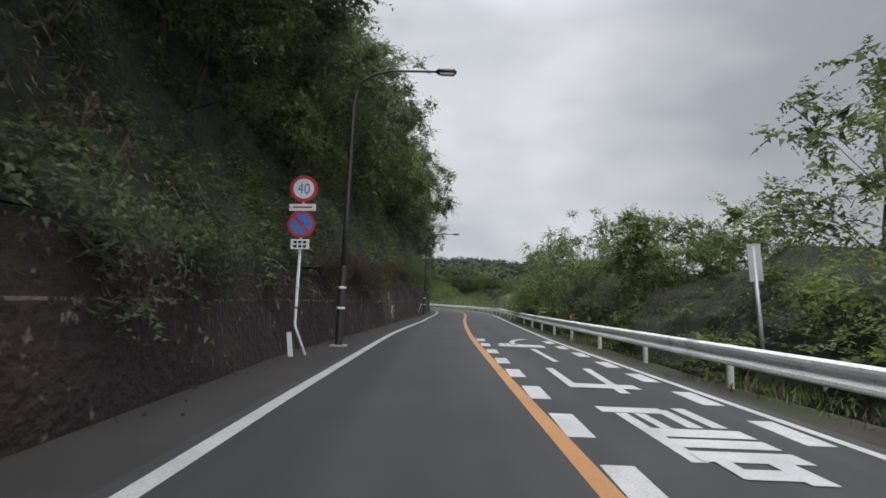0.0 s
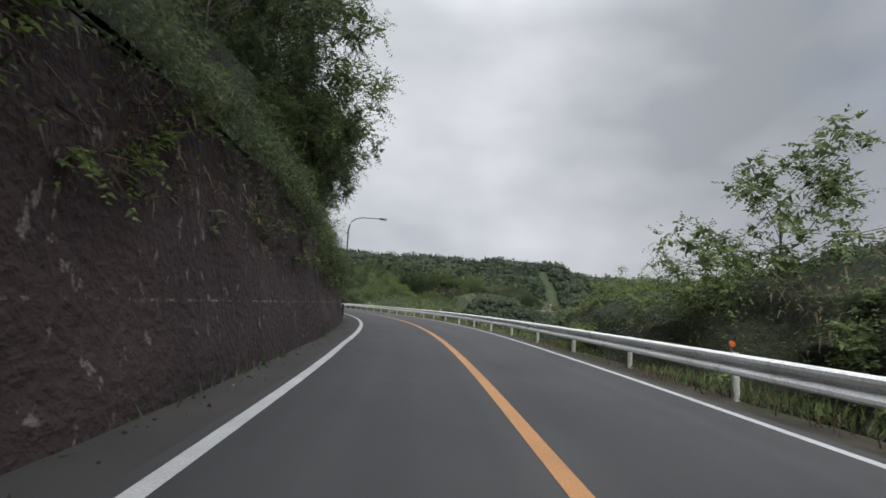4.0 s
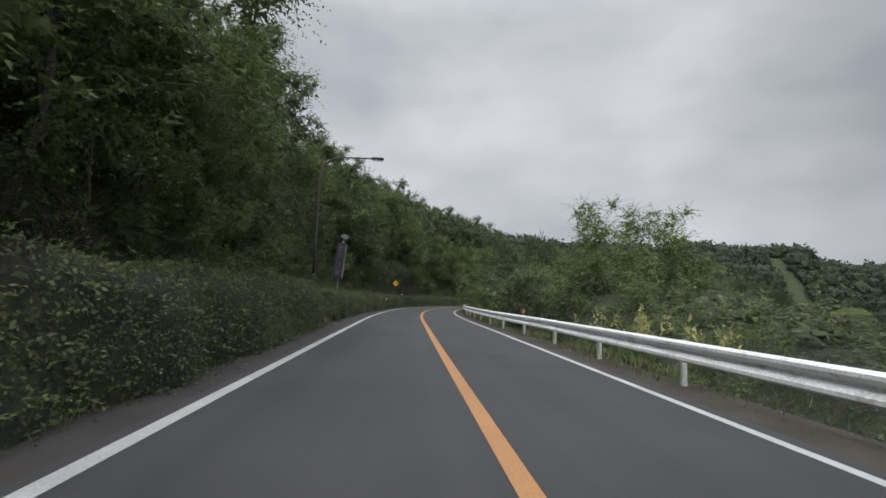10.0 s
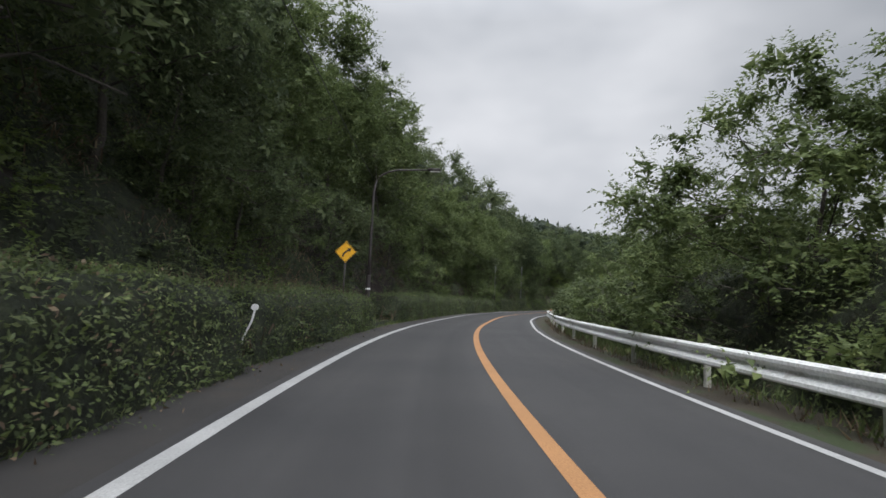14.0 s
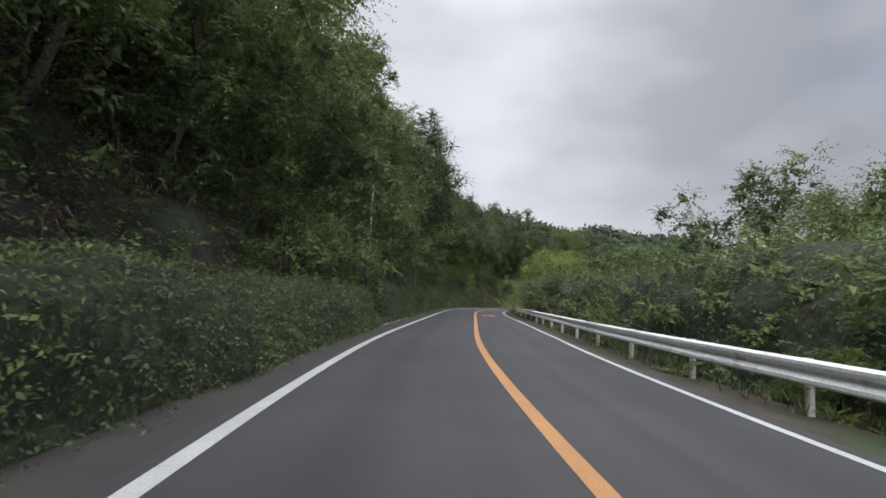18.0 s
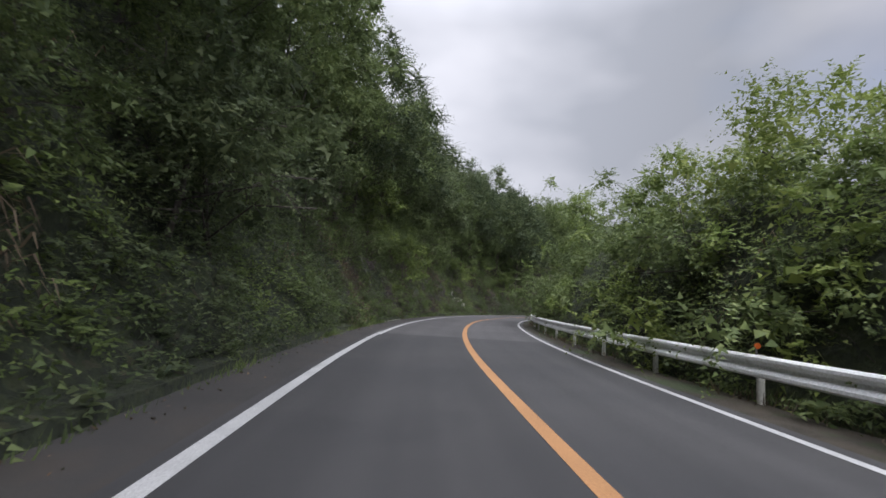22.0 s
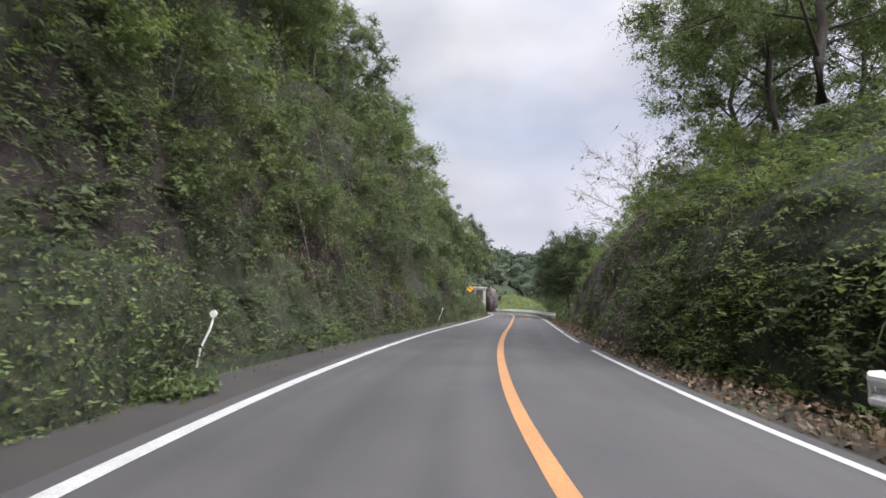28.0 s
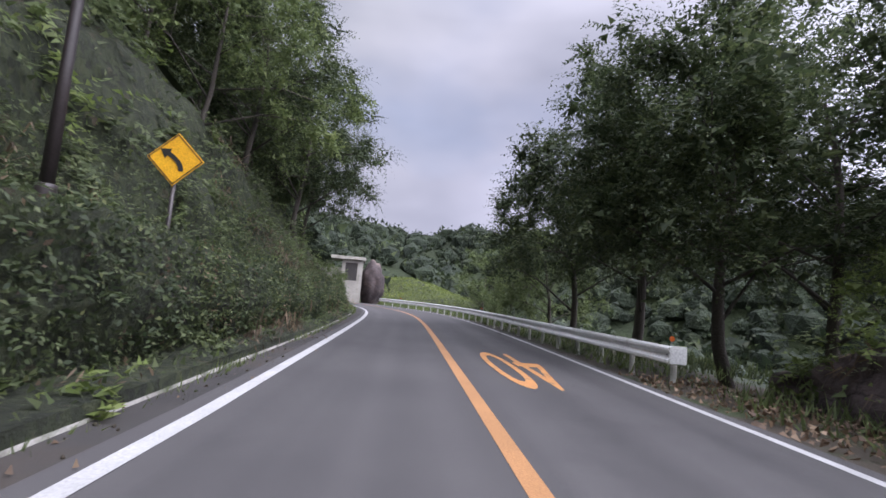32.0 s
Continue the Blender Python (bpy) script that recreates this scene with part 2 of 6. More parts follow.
ASPHALT = mottled("asphalt", (0.034, 0.034, 0.036), (0.050, 0.049, 0.050), 0.35, 0.82, 160.0, 0.5, 0.006, stain=(0.032, 0.032, 0.034), stain_at=(0.56, 0.72), stain_scale=0.25)
# paler asphalt, its colour lifted to brighten the later stretch
ASPHALT_PALE = mottled("pale_asphalt", (0.056, 0.054, 0.056), (0.080, 0.077, 0.078), 0.35, 0.82, 160.0, 0.5, 0.006, stain=(0.046, 0.044, 0.046), stain_at=(0.56, 0.72), stain_scale=0.25)
# wheel tracks and faint seams along the lanes
for _m in (ASPHALT, ASPHALT_PALE):
    _n, _l = _m.node_tree.nodes, _m.node_tree.links
    _b = _n["Principled BSDF"]
    _old = _b.inputs["Base Color"].links[0].from_socket
    _uv, _mp, _ns = _n.new("ShaderNodeUVMap"), _n.new("ShaderNodeMapping"), _n.new("ShaderNodeTexNoise")
    _uv.uv_map = "lane"
    _mp.inputs["Scale"].default_value = (0.018, 1.35, 1.0)
    _ns.inputs["Detail"].default_value, _ns.inputs["Scale"].default_value = 3.0, 1.0
    _l.new(_uv.outputs[0], _mp.inputs["Vector"])
    _l.new(_mp.outputs[0], _ns.inputs["Vector"])
    _tk = ramp(_n, (0.32, (0.80, 0.80, 0.80)), (0.68, (1.18, 1.17, 1.16)))
    _l.new(_ns.outputs["Fac"], _tk.inputs[0])
    _l.new(blend(_n, _l, 1.0, _old, _tk.outputs[0], "MULTIPLY"), _b.inputs["Base Color"])
SHOULDER = mottled("shoulder_asphalt", (0.032, 0.030, 0.029), (0.052, 0.048, 0.045), 0.8, 0.9, 120.0, 0.6, 0.008, stain=(0.048, 0.038, 0.030), stain_at=(0.5, 0.75), stain_scale=0.8)
WHITE_PAINT = mottled("white_road_paint", (0.37, 0.37, 0.37), (0.49, 0.49, 0.485), 1.2, 0.7, 60.0, 0.3, 0.004, stain=(0.25, 0.25, 0.25), stain_at=(0.62, 0.78), stain_scale=3.0)
ORANGE_PAINT = mottled("orange_road_paint", (0.35, 0.175, 0.070), (0.43, 0.215, 0.085), 1.0, 0.7, 60.0, 0.3, 0.004, stain=(0.32, 0.15, 0.05), stain_at=(0.62, 0.8), stain_scale=3.0)
WORN_ORANGE = mottled("worn_orange_paint", (0.45, 0.20, 0.07), (0.62, 0.30, 0.09), 2.0, 0.75, 60.0, 0.3, 0.004, stain=(0.12, 0.09, 0.07), stain_at=(0.52, 0.66), stain_scale=4.0)
WALL_MAT = mottled("stained_sprayed_concrete", (0.016, 0.0085, 0.0080), (0.040, 0.022, 0.020), 0.55, 0.93, 7.0, 1.0, 0.10, stain=(0.15, 0.125, 0.11), stain_at=(0.615, 0.66), stain_scale=4.2, stretch=(1, 1, 0.6))
_n, _l, _b = WALL_MAT.node_tree.nodes, WALL_MAT.node_tree.links, WALL_MAT.node_tree.nodes["Principled BSDF"]
_old = _b.inputs["Base Color"].links[0].from_socket
# flaked pale patches, scattered flecks and a broken pale joint in the sprayed skin
_co = _n.new("ShaderNodeTexCoord")


def _near(centre, reach):
    mp, gr = _n.new("ShaderNodeMapping"), _n.new("ShaderNodeTexGradient")
    mp.vector_type, gr.gradient_type = "TEXTURE", "SPHERICAL"
    mp.inputs["Location"].default_value, mp.inputs["Scale"].default_value = tuple(centre), reach
    _l.new(_co.outputs["Object"], mp.inputs["Vector"])
    _l.new(mp.outputs[0], gr.inputs["Vector"])
    return gr.outputs["Fac"]


def _worn(fac, noise, weight, cut, soft, below, colour):
    mul = _n.new("ShaderNodeMath")
    mul.operation = "MULTIPLY_ADD"
    mul.inputs[1].default_value = weight
    _l.new(fac, mul.inputs[0])
    _l.new(noise, mul.inputs[2])
    mask = ramp(_n, (cut, (0, 0, 0)), (cut + soft, (1, 1, 1)))
    _l.new(mul.outputs[0], mask.inputs[0])
    return blend(_n, _l, mask.outputs[0], below, colour)


_fleck = noise_tex(_n, _l, 7.0, 6.0, (1, 1, 1.9), 0.72).outputs["Fac"]
_coarse = noise_tex(_n, _l, 5.0, 8.0, (1, 1, 1), 0.75).outputs["Fac"]
_col = _worn(_near(at(68.5, -4.1, 0.9), (7.0, 7.0, 3.2)), _fleck, 0.15, 0.685, 0.02, _old, (0.20, 0.165, 0.14))
_col = _worn(_near(at(67.55, -4.15, 1.36), (0.75, 0.75, 0.75)), _coarse, 0.42, 0.73, 0.03, _col, (0.215, 0.20, 0.125))
_col = _worn(_near(at(68.5, -4.15, 0.40), (1.5, 1.5, 0.75)), _coarse, 0.34, 0.74, 0.03, _col, (0.17, 0.18, 0.115))
_xyz, _off = _n.new("ShaderNodeSeparateXYZ"), _n.new("ShaderNodeMath")
_off.operation = "COMPARE"
_off.inputs[1].default_value, _off.inputs[2].default_value = 1.15, 0.016
_l.new(_co.outputs["Object"], _xyz.inputs[0])
_l.new(_xyz.outputs["Z"], _off.inputs[0])
_col = _worn(_off.outputs[0], _coarse, 0.22, 0.73, 0.03, _col, (0.16, 0.13, 0.115))
_l.new(_col, _b.inputs["Base Color"])


def undergrowth(name, earth_at):
    """Leafy ground cover with bare reddish earth where a coarse noise passes earth_at."""
    m, n, l, bs = material(name, 0.92)
    vor, co, add = n.new("ShaderNodeTexVoronoi"), n.new("ShaderNodeTexCoord"), n.new("ShaderNodeMix")
    vor.inputs["Scale"].default_value = 8.5
    warp = noise_tex(n, l, 6.0, 4.0)
    add.data_type, add.blend_type = "RGBA", "LINEAR_LIGHT"
    add.inputs[0].default_value = 0.18
    l.new(co.outputs["Object"], add.inputs[6])
    l.new(warp.outputs["Color"], add.inputs[7])
    l.new(add.outputs[2], vor.inputs["Vector"])
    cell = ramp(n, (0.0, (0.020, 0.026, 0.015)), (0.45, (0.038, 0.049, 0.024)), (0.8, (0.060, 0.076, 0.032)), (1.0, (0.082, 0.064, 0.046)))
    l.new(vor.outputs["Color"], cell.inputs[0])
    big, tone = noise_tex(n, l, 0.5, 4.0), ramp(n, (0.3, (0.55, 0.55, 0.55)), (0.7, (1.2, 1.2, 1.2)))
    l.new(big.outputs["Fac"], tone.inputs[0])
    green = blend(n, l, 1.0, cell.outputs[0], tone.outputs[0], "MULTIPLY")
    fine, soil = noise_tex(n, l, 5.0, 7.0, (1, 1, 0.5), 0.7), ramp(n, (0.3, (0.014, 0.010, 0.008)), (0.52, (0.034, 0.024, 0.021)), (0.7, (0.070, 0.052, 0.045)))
    l.new(fine.outputs["Fac"], soil.inputs[0])
    where, mask = noise_tex(n, l, 0.33, 6.0, (1, 1, 1), 0.65), ramp(n, (earth_at, (0, 0, 0)), (earth_at + 0.06, (1, 1, 1)))
    l.new(where.outputs["Fac"], mask.inputs[0])
    l.new(blend(n, l, mask.outputs[0], green, soil.outputs[0]), bs.inputs["Base Color"])
    bump(n, l, bs, fine.outputs["Fac"], 1.0, 0.3)
    return m


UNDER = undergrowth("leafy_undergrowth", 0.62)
EARTH_BANK = undergrowth("earth_and_creepers", 0.46)
VERGE = mottled("verge_litter", (0.028, 0.023, 0.016), (0.066, 0.053, 0.037), 1.1, 0.95, 30.0, 0.9, 0.03, stain=(0.035, 0.05, 0.018), stain_at=(0.5, 0.6), stain_scale=0.7)
ROCK = mottled("dark_rock", (0.030, 0.023, 0.024), (0.080, 0.060, 0.058), 0.45, 0.9, 7.0, 0.6, 0.09, stain=(0.135, 0.102, 0.088), stain_at=(0.56, 0.66), stain_scale=0.55, stretch=(1, 1, 2.6))
_n, _l, _b = ROCK.node_tree.nodes, ROCK.node_tree.links, ROCK.node_tree.nodes["Principled BSDF"]
# cracks between the blocks
_vo, _ma, _co = _n.new("ShaderNodeTexVoronoi"), _n.new("ShaderNodeMapping"), _n.new("ShaderNodeTexCoord")
_vo.feature, _vo.inputs["Scale"].default_value = "DISTANCE_TO_EDGE", 0.42
_ma.inputs["Scale"].default_value = (1, 1, 1.9)
_wp, _ad = noise_tex(_n, _l, 1.4, 4.0), _n.new("ShaderNodeMix")
_ad.data_type, _ad.blend_type = "RGBA", "LINEAR_LIGHT"
_ad.inputs[0].default_value = 0.35
_l.new(_co.outputs["Object"], _ma.inputs["Vector"])
_l.new(_ma.outputs[0], _ad.inputs[6])
_l.new(_wp.outputs["Color"], _ad.inputs[7])
_l.new(_ad.outputs[2], _vo.inputs["Vector"])
_cr = ramp(_n, (0.0, (0.35, 0.35, 0.35)), (0.02, (1, 1, 1)))
_l.new(_vo.outputs["Distance"], _cr.inputs[0])
_old = _b.inputs["Base Color"].links[0].from_socket
_l.new(blend(_n, _l, 1.0, _old, _cr.outputs[0], "MULTIPLY"), _b.inputs["Base Color"])
_hr = ramp(_n, (0.0, (0, 0, 0)), (0.25, (1, 1, 1)))
_l.new(_vo.outputs["Distance"], _hr.inputs[0])
_bp = _n.new("ShaderNodeBump")
_bp.inputs["Strength"].default_value, _bp.inputs["Distance"].default_value = 0.35, 0.15
_l.new(_hr.outputs[0], _bp.inputs["Height"])
_l.new(_b.inputs["Normal"].links[0].from_socket, _bp.inputs["Normal"])
_l.new(_bp.outputs[0], _b.inputs["Normal"])
GROUND_MAT = mottled("forest_floor", (0.014, 0.024, 0.009), (0.040, 0.055, 0.018), 0.05, 0.95, 0.6, 0.9, 0.5)
CANOPY = mottled("far_forest", (0.010, 0.019, 0.010), (0.030, 0.046, 0.020), 0.10, 0.9, 1.6, 1.0, 0.9, stain=(0.045, 0.055, 0.020), stain_at=(0.58, 0.72), stain_scale=0.06)
BARK = mottled("bark", (0.040, 0.034, 0.028), (0.095, 0.082, 0.070), 2.0, 0.95, 25.0, 0.9, 0.03, stretch=(1, 1, 0.25))
DEAD_WOOD = mottled("pale_dead_wood", (0.14, 0.12, 0.10), (0.30, 0.27, 0.23), 3.0, 0.9, 30.0, 0.6, 0.02)
RAIL_MAT = mottled("weathered_white_rail", (0.70, 0.71, 0.70), (0.84, 0.85, 0.84), 1.3, 0.45, 30.0, 0.15, 0.004, stain=(0.30, 0.28, 0.24), stain_at=(0.57, 0.74), stain_scale=2.2)
POST_MAT = mottled("dirty_white_post", (0.32, 0.32, 0.29), (0.60, 0.60, 0.56), 3.0, 0.6, 30.0, 0.2, 0.004, stain=(0.14, 0.12, 0.08), stain_at=(0.56, 0.7), stain_scale=6.0)
LAMP_BROWN = mottled("dark_brown_pole_paint", (0.022, 0.017, 0.017), (0.040, 0.032, 0.032), 1.5, 0.45, 30.0, 0.1, 0.003)
GALV = mottled("galvanised_steel", (0.20, 0.20, 0.21), (0.34, 0.34, 0.35), 2.0, 0.5, 40.0, 0.1, 0.002, metal=0.6)
CONCRETE = mottled("pale_concrete", (0.26, 0.25, 0.22), (0.42, 0.40, 0.36), 0.7, 0.9, 20.0, 0.5, 0.02, stain=(0.13, 0.13, 0.10), stain_at=(0.55, 0.7), stain_scale=0.9)
CURB_MAT = mottled("mossy_curb_concrete", (0.22, 0.21, 0.19), (0.40, 0.39, 0.36), 1.5, 0.9, 30.0, 0.5, 0.01, stain=(0.05, 0.06, 0.03), stain_at=(0.48, 0.6), stain_scale=1.3)
SIGN_WHITE = mottled("sign_white", (0.62, 0.62, 0.62), (0.74, 0.74, 0.74), 2.0, 0.4, 50.0, 0.02, 0.001)
SIGN_RED = mottled("sign_red", (0.34, 0.02, 0.03), (0.46, 0.03, 0.04), 2.0, 0.4, 50.0, 0.02, 0.001)
SIGN_BLUE = mottled("sign_blue", (0.04, 0.12, 0.40), (0.06, 0.17, 0.50), 2.0, 0.4, 50.0, 0.02, 0.001)
SIGN_YELLOW = mottled("sign_yellow", (0.72, 0.36, 0.015), (0.84, 0.45, 0.02), 2.0, 0.4, 50.0, 0.02, 0.001)
SIGN_BLACK = mottled("sign_black", (0.012, 0.012, 0.012), (0.022, 0.022, 0.022), 2.0, 0.5, 50.0, 0.02, 0.001)
ORANGE_REFLECTOR = mottled("orange_reflector", (0.45, 0.09, 0.02), (0.55, 0.13, 0.03), 4.0, 0.25, 50.0, 0.05, 0.001)
LENS_MAT = mottled("lamp_lens", (0.45, 0.45, 0.43), (0.6, 0.6, 0.58), 4.0, 0.2, 50.0, 0.02, 0.001)

LEAF_DARK = leaf_material("dark_broad_leaves", (0.066, 0.090, 0.050), (0.112, 0.146, 0.076), (0.165, 0.200, 0.104), 0.5)
LEAF_MID = leaf_material("green_leaves", (0.081, 0.113, 0.048), (0.127, 0.172, 0.070), (0.185, 0.231, 0.096))
LEAF_LIGHT = leaf_material("bright_leaves", (0.106, 0.149, 0.048), (0.158, 0.216, 0.068), (0.211, 0.266, 0.096), 0.5)
LEAF_YELLOW = leaf_material("yellow_green_leaves", (0.120, 0.165, 0.045), (0.175, 0.225, 0.062), (0.230, 0.275, 0.085), 0.45)
LEAF_RUST = leaf_material("rusty_dry_grass", (0.040, 0.026, 0.020), (0.075, 0.050, 0.036), (0.130, 0.092, 0.062), 0.3)
LEAF_PALE = leaf_material("pale_young_leaves", (0.17, 0.20, 0.085), (0.24, 0.27, 0.13), (0.32, 0.34, 0.19), 0.5)
LEAF_FAR = leaf_material("far_forest_leaves", (0.018, 0.029, 0.017), (0.031, 0.047, 0.024), (0.052, 0.068, 0.031))
# darker copy of the green leaves, with shade put into its colour
LEAF_SHADED = leaf_material("shade_darkened_leaves", (0.034, 0.052, 0.027), (0.062, 0.088, 0.042), (0.105, 0.135, 0.062), 0.4)
LEAF_DRY = leaf_material("dry_stems_and_leaves", (0.074, 0.055, 0.041), (0.150, 0.113, 0.082), (0.264, 0.210, 0.156))
LITTER = leaf_material("brown_leaf_litter", (0.075, 0.048, 0.032), (0.15, 0.10, 0.068), (0.27, 0.20, 0.145), 0.1)
PLUME = leaf_material("pale_yellow_plumes", (0.22, 0.22, 0.08), (0.38, 0.37, 0.16), (0.55, 0.52, 0.28))
PETAL = leaf_material("white_petals", (0.55, 0.55, 0.52), (0.7, 0.7, 0.67), (0.8, 0.8, 0.78))


# ---- mesh helpers ----
def thing(name, label="", category="", group="", kind=""):
    return tagged(new(name), label, category, group, kind)


def link_mesh(name, me, mat, parent=None, label=""):
    me.materials.append(mat)
    ob = new(name, me)
    if parent:
        ob.parent = parent
    if label:
        ob["label"] = label
    return ob


def part(name, bm, mat, parent=None, label="", smooth=False):
    me = bpy.data.meshes.new(name)
    bm.to_mesh(me)
    bm.free()
    if smooth:
        me.polygons.foreach_set("use_smooth", [True] * len(me.polygons))
    return link_mesh(name, me, mat, parent, label)


def mesh_of(name, verts, faces):
    me = bpy.data.meshes.new(name)
    me.from_pydata(verts, [], faces)
    me.update()
    return me


def quad_mesh(name, corners):
    """A mesh of loose faces from an array (faces, corners, 3)."""
    n, k = corners.shape[:2]
    me = bpy.data.meshes.new(name)
    me.vertices.add(k * n)
    me.vertices.foreach_set("co", np.ascontiguousarray(corners, dtype=np.float32).ravel())
    me.loops.add(k * n)
    me.loops.foreach_set("vertex_index", np.arange(k * n, dtype=np.int32))
    me.polygons.add(n)
    me.polygons.foreach_set("loop_start", np.arange(0, k * n, k, dtype=np.int32))
    me.update(calc_edges=True)
    return me


def grid_mesh(name, g, flip=False):
    """A mesh from a grid of places (rows, columns, 3)."""
    r, c = g.shape[:2]
    i = (np.arange(r - 1)[:, None] * c + np.arange(c - 1)[None]).ravel()
    f = np.stack([i, i + 1, i + c + 1, i + c], 1)
    if flip:
        f = f[:, ::-1]
    me = mesh_of(name, g.reshape(-1, 3).tolist(), f.tolist())
    me.polygons.foreach_set("use_smooth", [True] * len(me.polygons))
    return me


def unit(v):
    return v / (np.linalg.norm(v, axis=-1, keepdims=True) + 1e-9)


def scatter(g, per_m2, rng):
    """Random places and normals on a grid surface."""
    a, b, c, d = g[:-1, :-1], g[1:, :-1], g[1:, 1:], g[:-1, 1:]
    n = np.cross(b - a, d - a)
    area = np.linalg.norm(n, axis=-1)
    want = area * per_m2
    cnt = np.floor(want + rng.random(want.shape)).astype(int).ravel()
    idx = np.repeat(np.arange(cnt.size), cnt)
    u, v = rng.random((2, len(idx), 1))
    fl = lambda q: q.reshape(-1, 3)[idx]
    p = (fl(a) * (1 - u) + fl(b) * u) * (1 - v) + (fl(d) * (1 - u) + fl(c) * u) * v
    return p, unit(fl(n))


def leaf_quads(rng, p, n, size, slim=0.46, lift=0.2, droop=0.25, out=0.12, corners=3):
    """One pointed, slightly folded leaf at each place, half facing along n."""
    k = len(p)
    a = unit(rng.normal(size=(k, 3)) + lift * n + np.array([0, 0, -droop]))
    b = unit(np.cross(a, n + 0.45 * rng.normal(size=(k, 3))))
    ln = (size * (0.6 + 0.8 * rng.random((k, 1))))
    w = ln * slim * (0.7 + 0.6 * rng.random((k, 1)))
    base = p + n * (out * rng.random((k, 1)))
    if corners == 3:
        return np.stack([base + b * w * 0.55, base + a * ln, base - b * w * 0.55], 1)
    mid = base + a * ln * 0.45 + unit(np.cross(b, a)) * ln * 0.08
    return np.stack([base, mid + b * w * 0.5, base + a * ln, mid - b * w * 0.5], 1)


def sprigs(rng, base, way, length, count, size, slim=0.46, sag=0.4, up=0.75, corners=3):
    """Leafy twigs: count leaves set alternately along each twig, most of them facing the sky."""
    k = len(base)
    idx = np.repeat(np.arange(k), count)
    u = (np.tile(np.arange(count), k)[:, None] + 0.6 + 0.5 * rng.random((k * count, 1))) / count
    L, w = length[idx], way[idx]
    p = base[idx] + w * L * u
    p[:, 2:] -= sag * L * u * u
    side = unit(np.cross(w, np.array([0, 0, 1.0])) + 0.05 * rng.normal(size=w.shape))
    sign = np.where(np.tile(np.arange(count), k) % 2, 1.0, -1.0)[:, None]
    a = unit(0.55 * w + sign * side + 0.3 * rng.normal(size=w.shape) + [0, 0, -0.2])
    n = unit(0.45 * w + 0.38 * rng.normal(size=w.shape) + [0, 0, up])
    b = unit(np.cross(n, a))
    ln = size * (1.15 - 0.45 * u) * (0.7 + 0.6 * rng.random((len(idx), 1)))
    wd = ln * slim
    if corners == 3:
        return np.stack([p + a * ln * 0.1 + b * wd * 0.55, p + a * ln - n * ln * 0.12, p + a * ln * 0.1 - b * wd * 0.55], 1), idx
    mid = p + a * ln * 0.45
    return np.stack([p, mid + b * wd * 0.5, p + a * ln - unit(n) * ln * 0.12, mid - b * wd * 0.5], 1), idx


def tube(points, radii, sides=6):
    """A tapered tube along points: vertices and faces."""
    pts = np.asarray(points, float)
    vs, fs = [], []
    for i, p in enumerate(pts):
        t = unit(pts[min(i + 1, len(pts) - 1)] - pts[max(i - 1, 0)])
        up = np.array([0, 0, 1.0]) if abs(t[2]) < 0.9 else np.array([1.0, 0, 0])
        x = unit(np.cross(t, up))
        y = np.cross(x, t)
        for k in range(sides):
            q = 2 * math.pi * k / sides
            vs.append(tuple(p + radii[i] * (math.cos(q) * x + math.sin(q) * y)))
    for i in range(len(pts) - 1):
        for k in range(sides):
            j = (k + 1) % sides
            fs.append((i * sides + k, i * sides + j, (i + 1) * sides + j, (i + 1) * sides + k))
    fs.append(tuple(range(sides))[::-1])
    fs.append(tuple((len(pts) - 1) * sides + k for k in range(sides)))
    return vs, fs


def joined(tubes):
    vs, fs = [], []
    for v, f in tubes:
        o = len(vs)
        vs += v
        fs += [tuple(i + o for i in q) for q in f]
    return vs, fs


def tube_part(name, tubes, mat, parent=None, label=""):
    me = mesh_of(name, *joined(tubes))
    me.polygons.foreach_set("use_smooth", [True] * len(me.polygons))
    return link_mesh(name, me, mat, parent, label)


def box_bm(x0, x1, y0, y1, z0, z1, bevel=0.0):
    bm = bmesh.new()
    bmesh.ops.create_cube(bm, size=1)
    for v in bm.verts:
        v.co = ((x0 + x1) / 2 + v.co.x * (x1 - x0), (y0 + y1) / 2 + v.co.y * (y1 - y0), (z0 + z1) / 2 + v.co.z * (z1 - z0))
    if bevel:
        bmesh.ops.bevel(bm, geom=bm.edges[:], offset=bevel, segments=2, affect="EDGES")
    return bm


# ---- the ground, one sheet with the hills round the valley ----
HILL_C = (60.0, 200.0)


def hill_height(x, y):
    dx, dy = x - HILL_C[0], y - HILL_C[1]
    r, az = np.hypot(dx, dy), np.degrees(np.arctan2(dx, dy))
    reach = keyed(az, [(-180, 260), (-20, 250), (10, 225), (24, 240), (30, 300), (44, 335), (54, 260), (68, 185), (110, 180), (180, 240)])
    top = keyed(az, [(-180, 20), (-20, 40), (10, 45), (20, 43), (28, 39), (34, 41), (44, 37), (54, 42), (88, 43), (102, 16), (150, 16), (180, 20)])
    k = np.clip((r - reach * 0.60) / (reach * 0.40), 0, 1)
    k = k * k * (3 - 2 * k)
    rough = fbm(x / 38.0, y / 38.0, 3, 3) * 9.0
    return -14.0 + k * (top + rough) + fbm(x / 90.0, y / 90.0, 5, 2) * 2.0 * (1 - k)


rad = np.concatenate([np.arange(0, 400, 8.0), np.geomspace(400, 4500, 14)])
ang = np.radians(np.arange(0, 360.1, 2.5))
gx = HILL_C[0] + rad[:, None] * np.sin(ang)[None]
gy = HILL_C[1] + rad[:, None] * np.cos(ang)[None]
G = np.stack([gx, gy, hill_height(gx, gy)], -1)
tagged(link_mesh("ground", grid_mesh("ground", G), GROUND_MAT), "dark green wooded valley floor and hills", "ground", kind="structure")

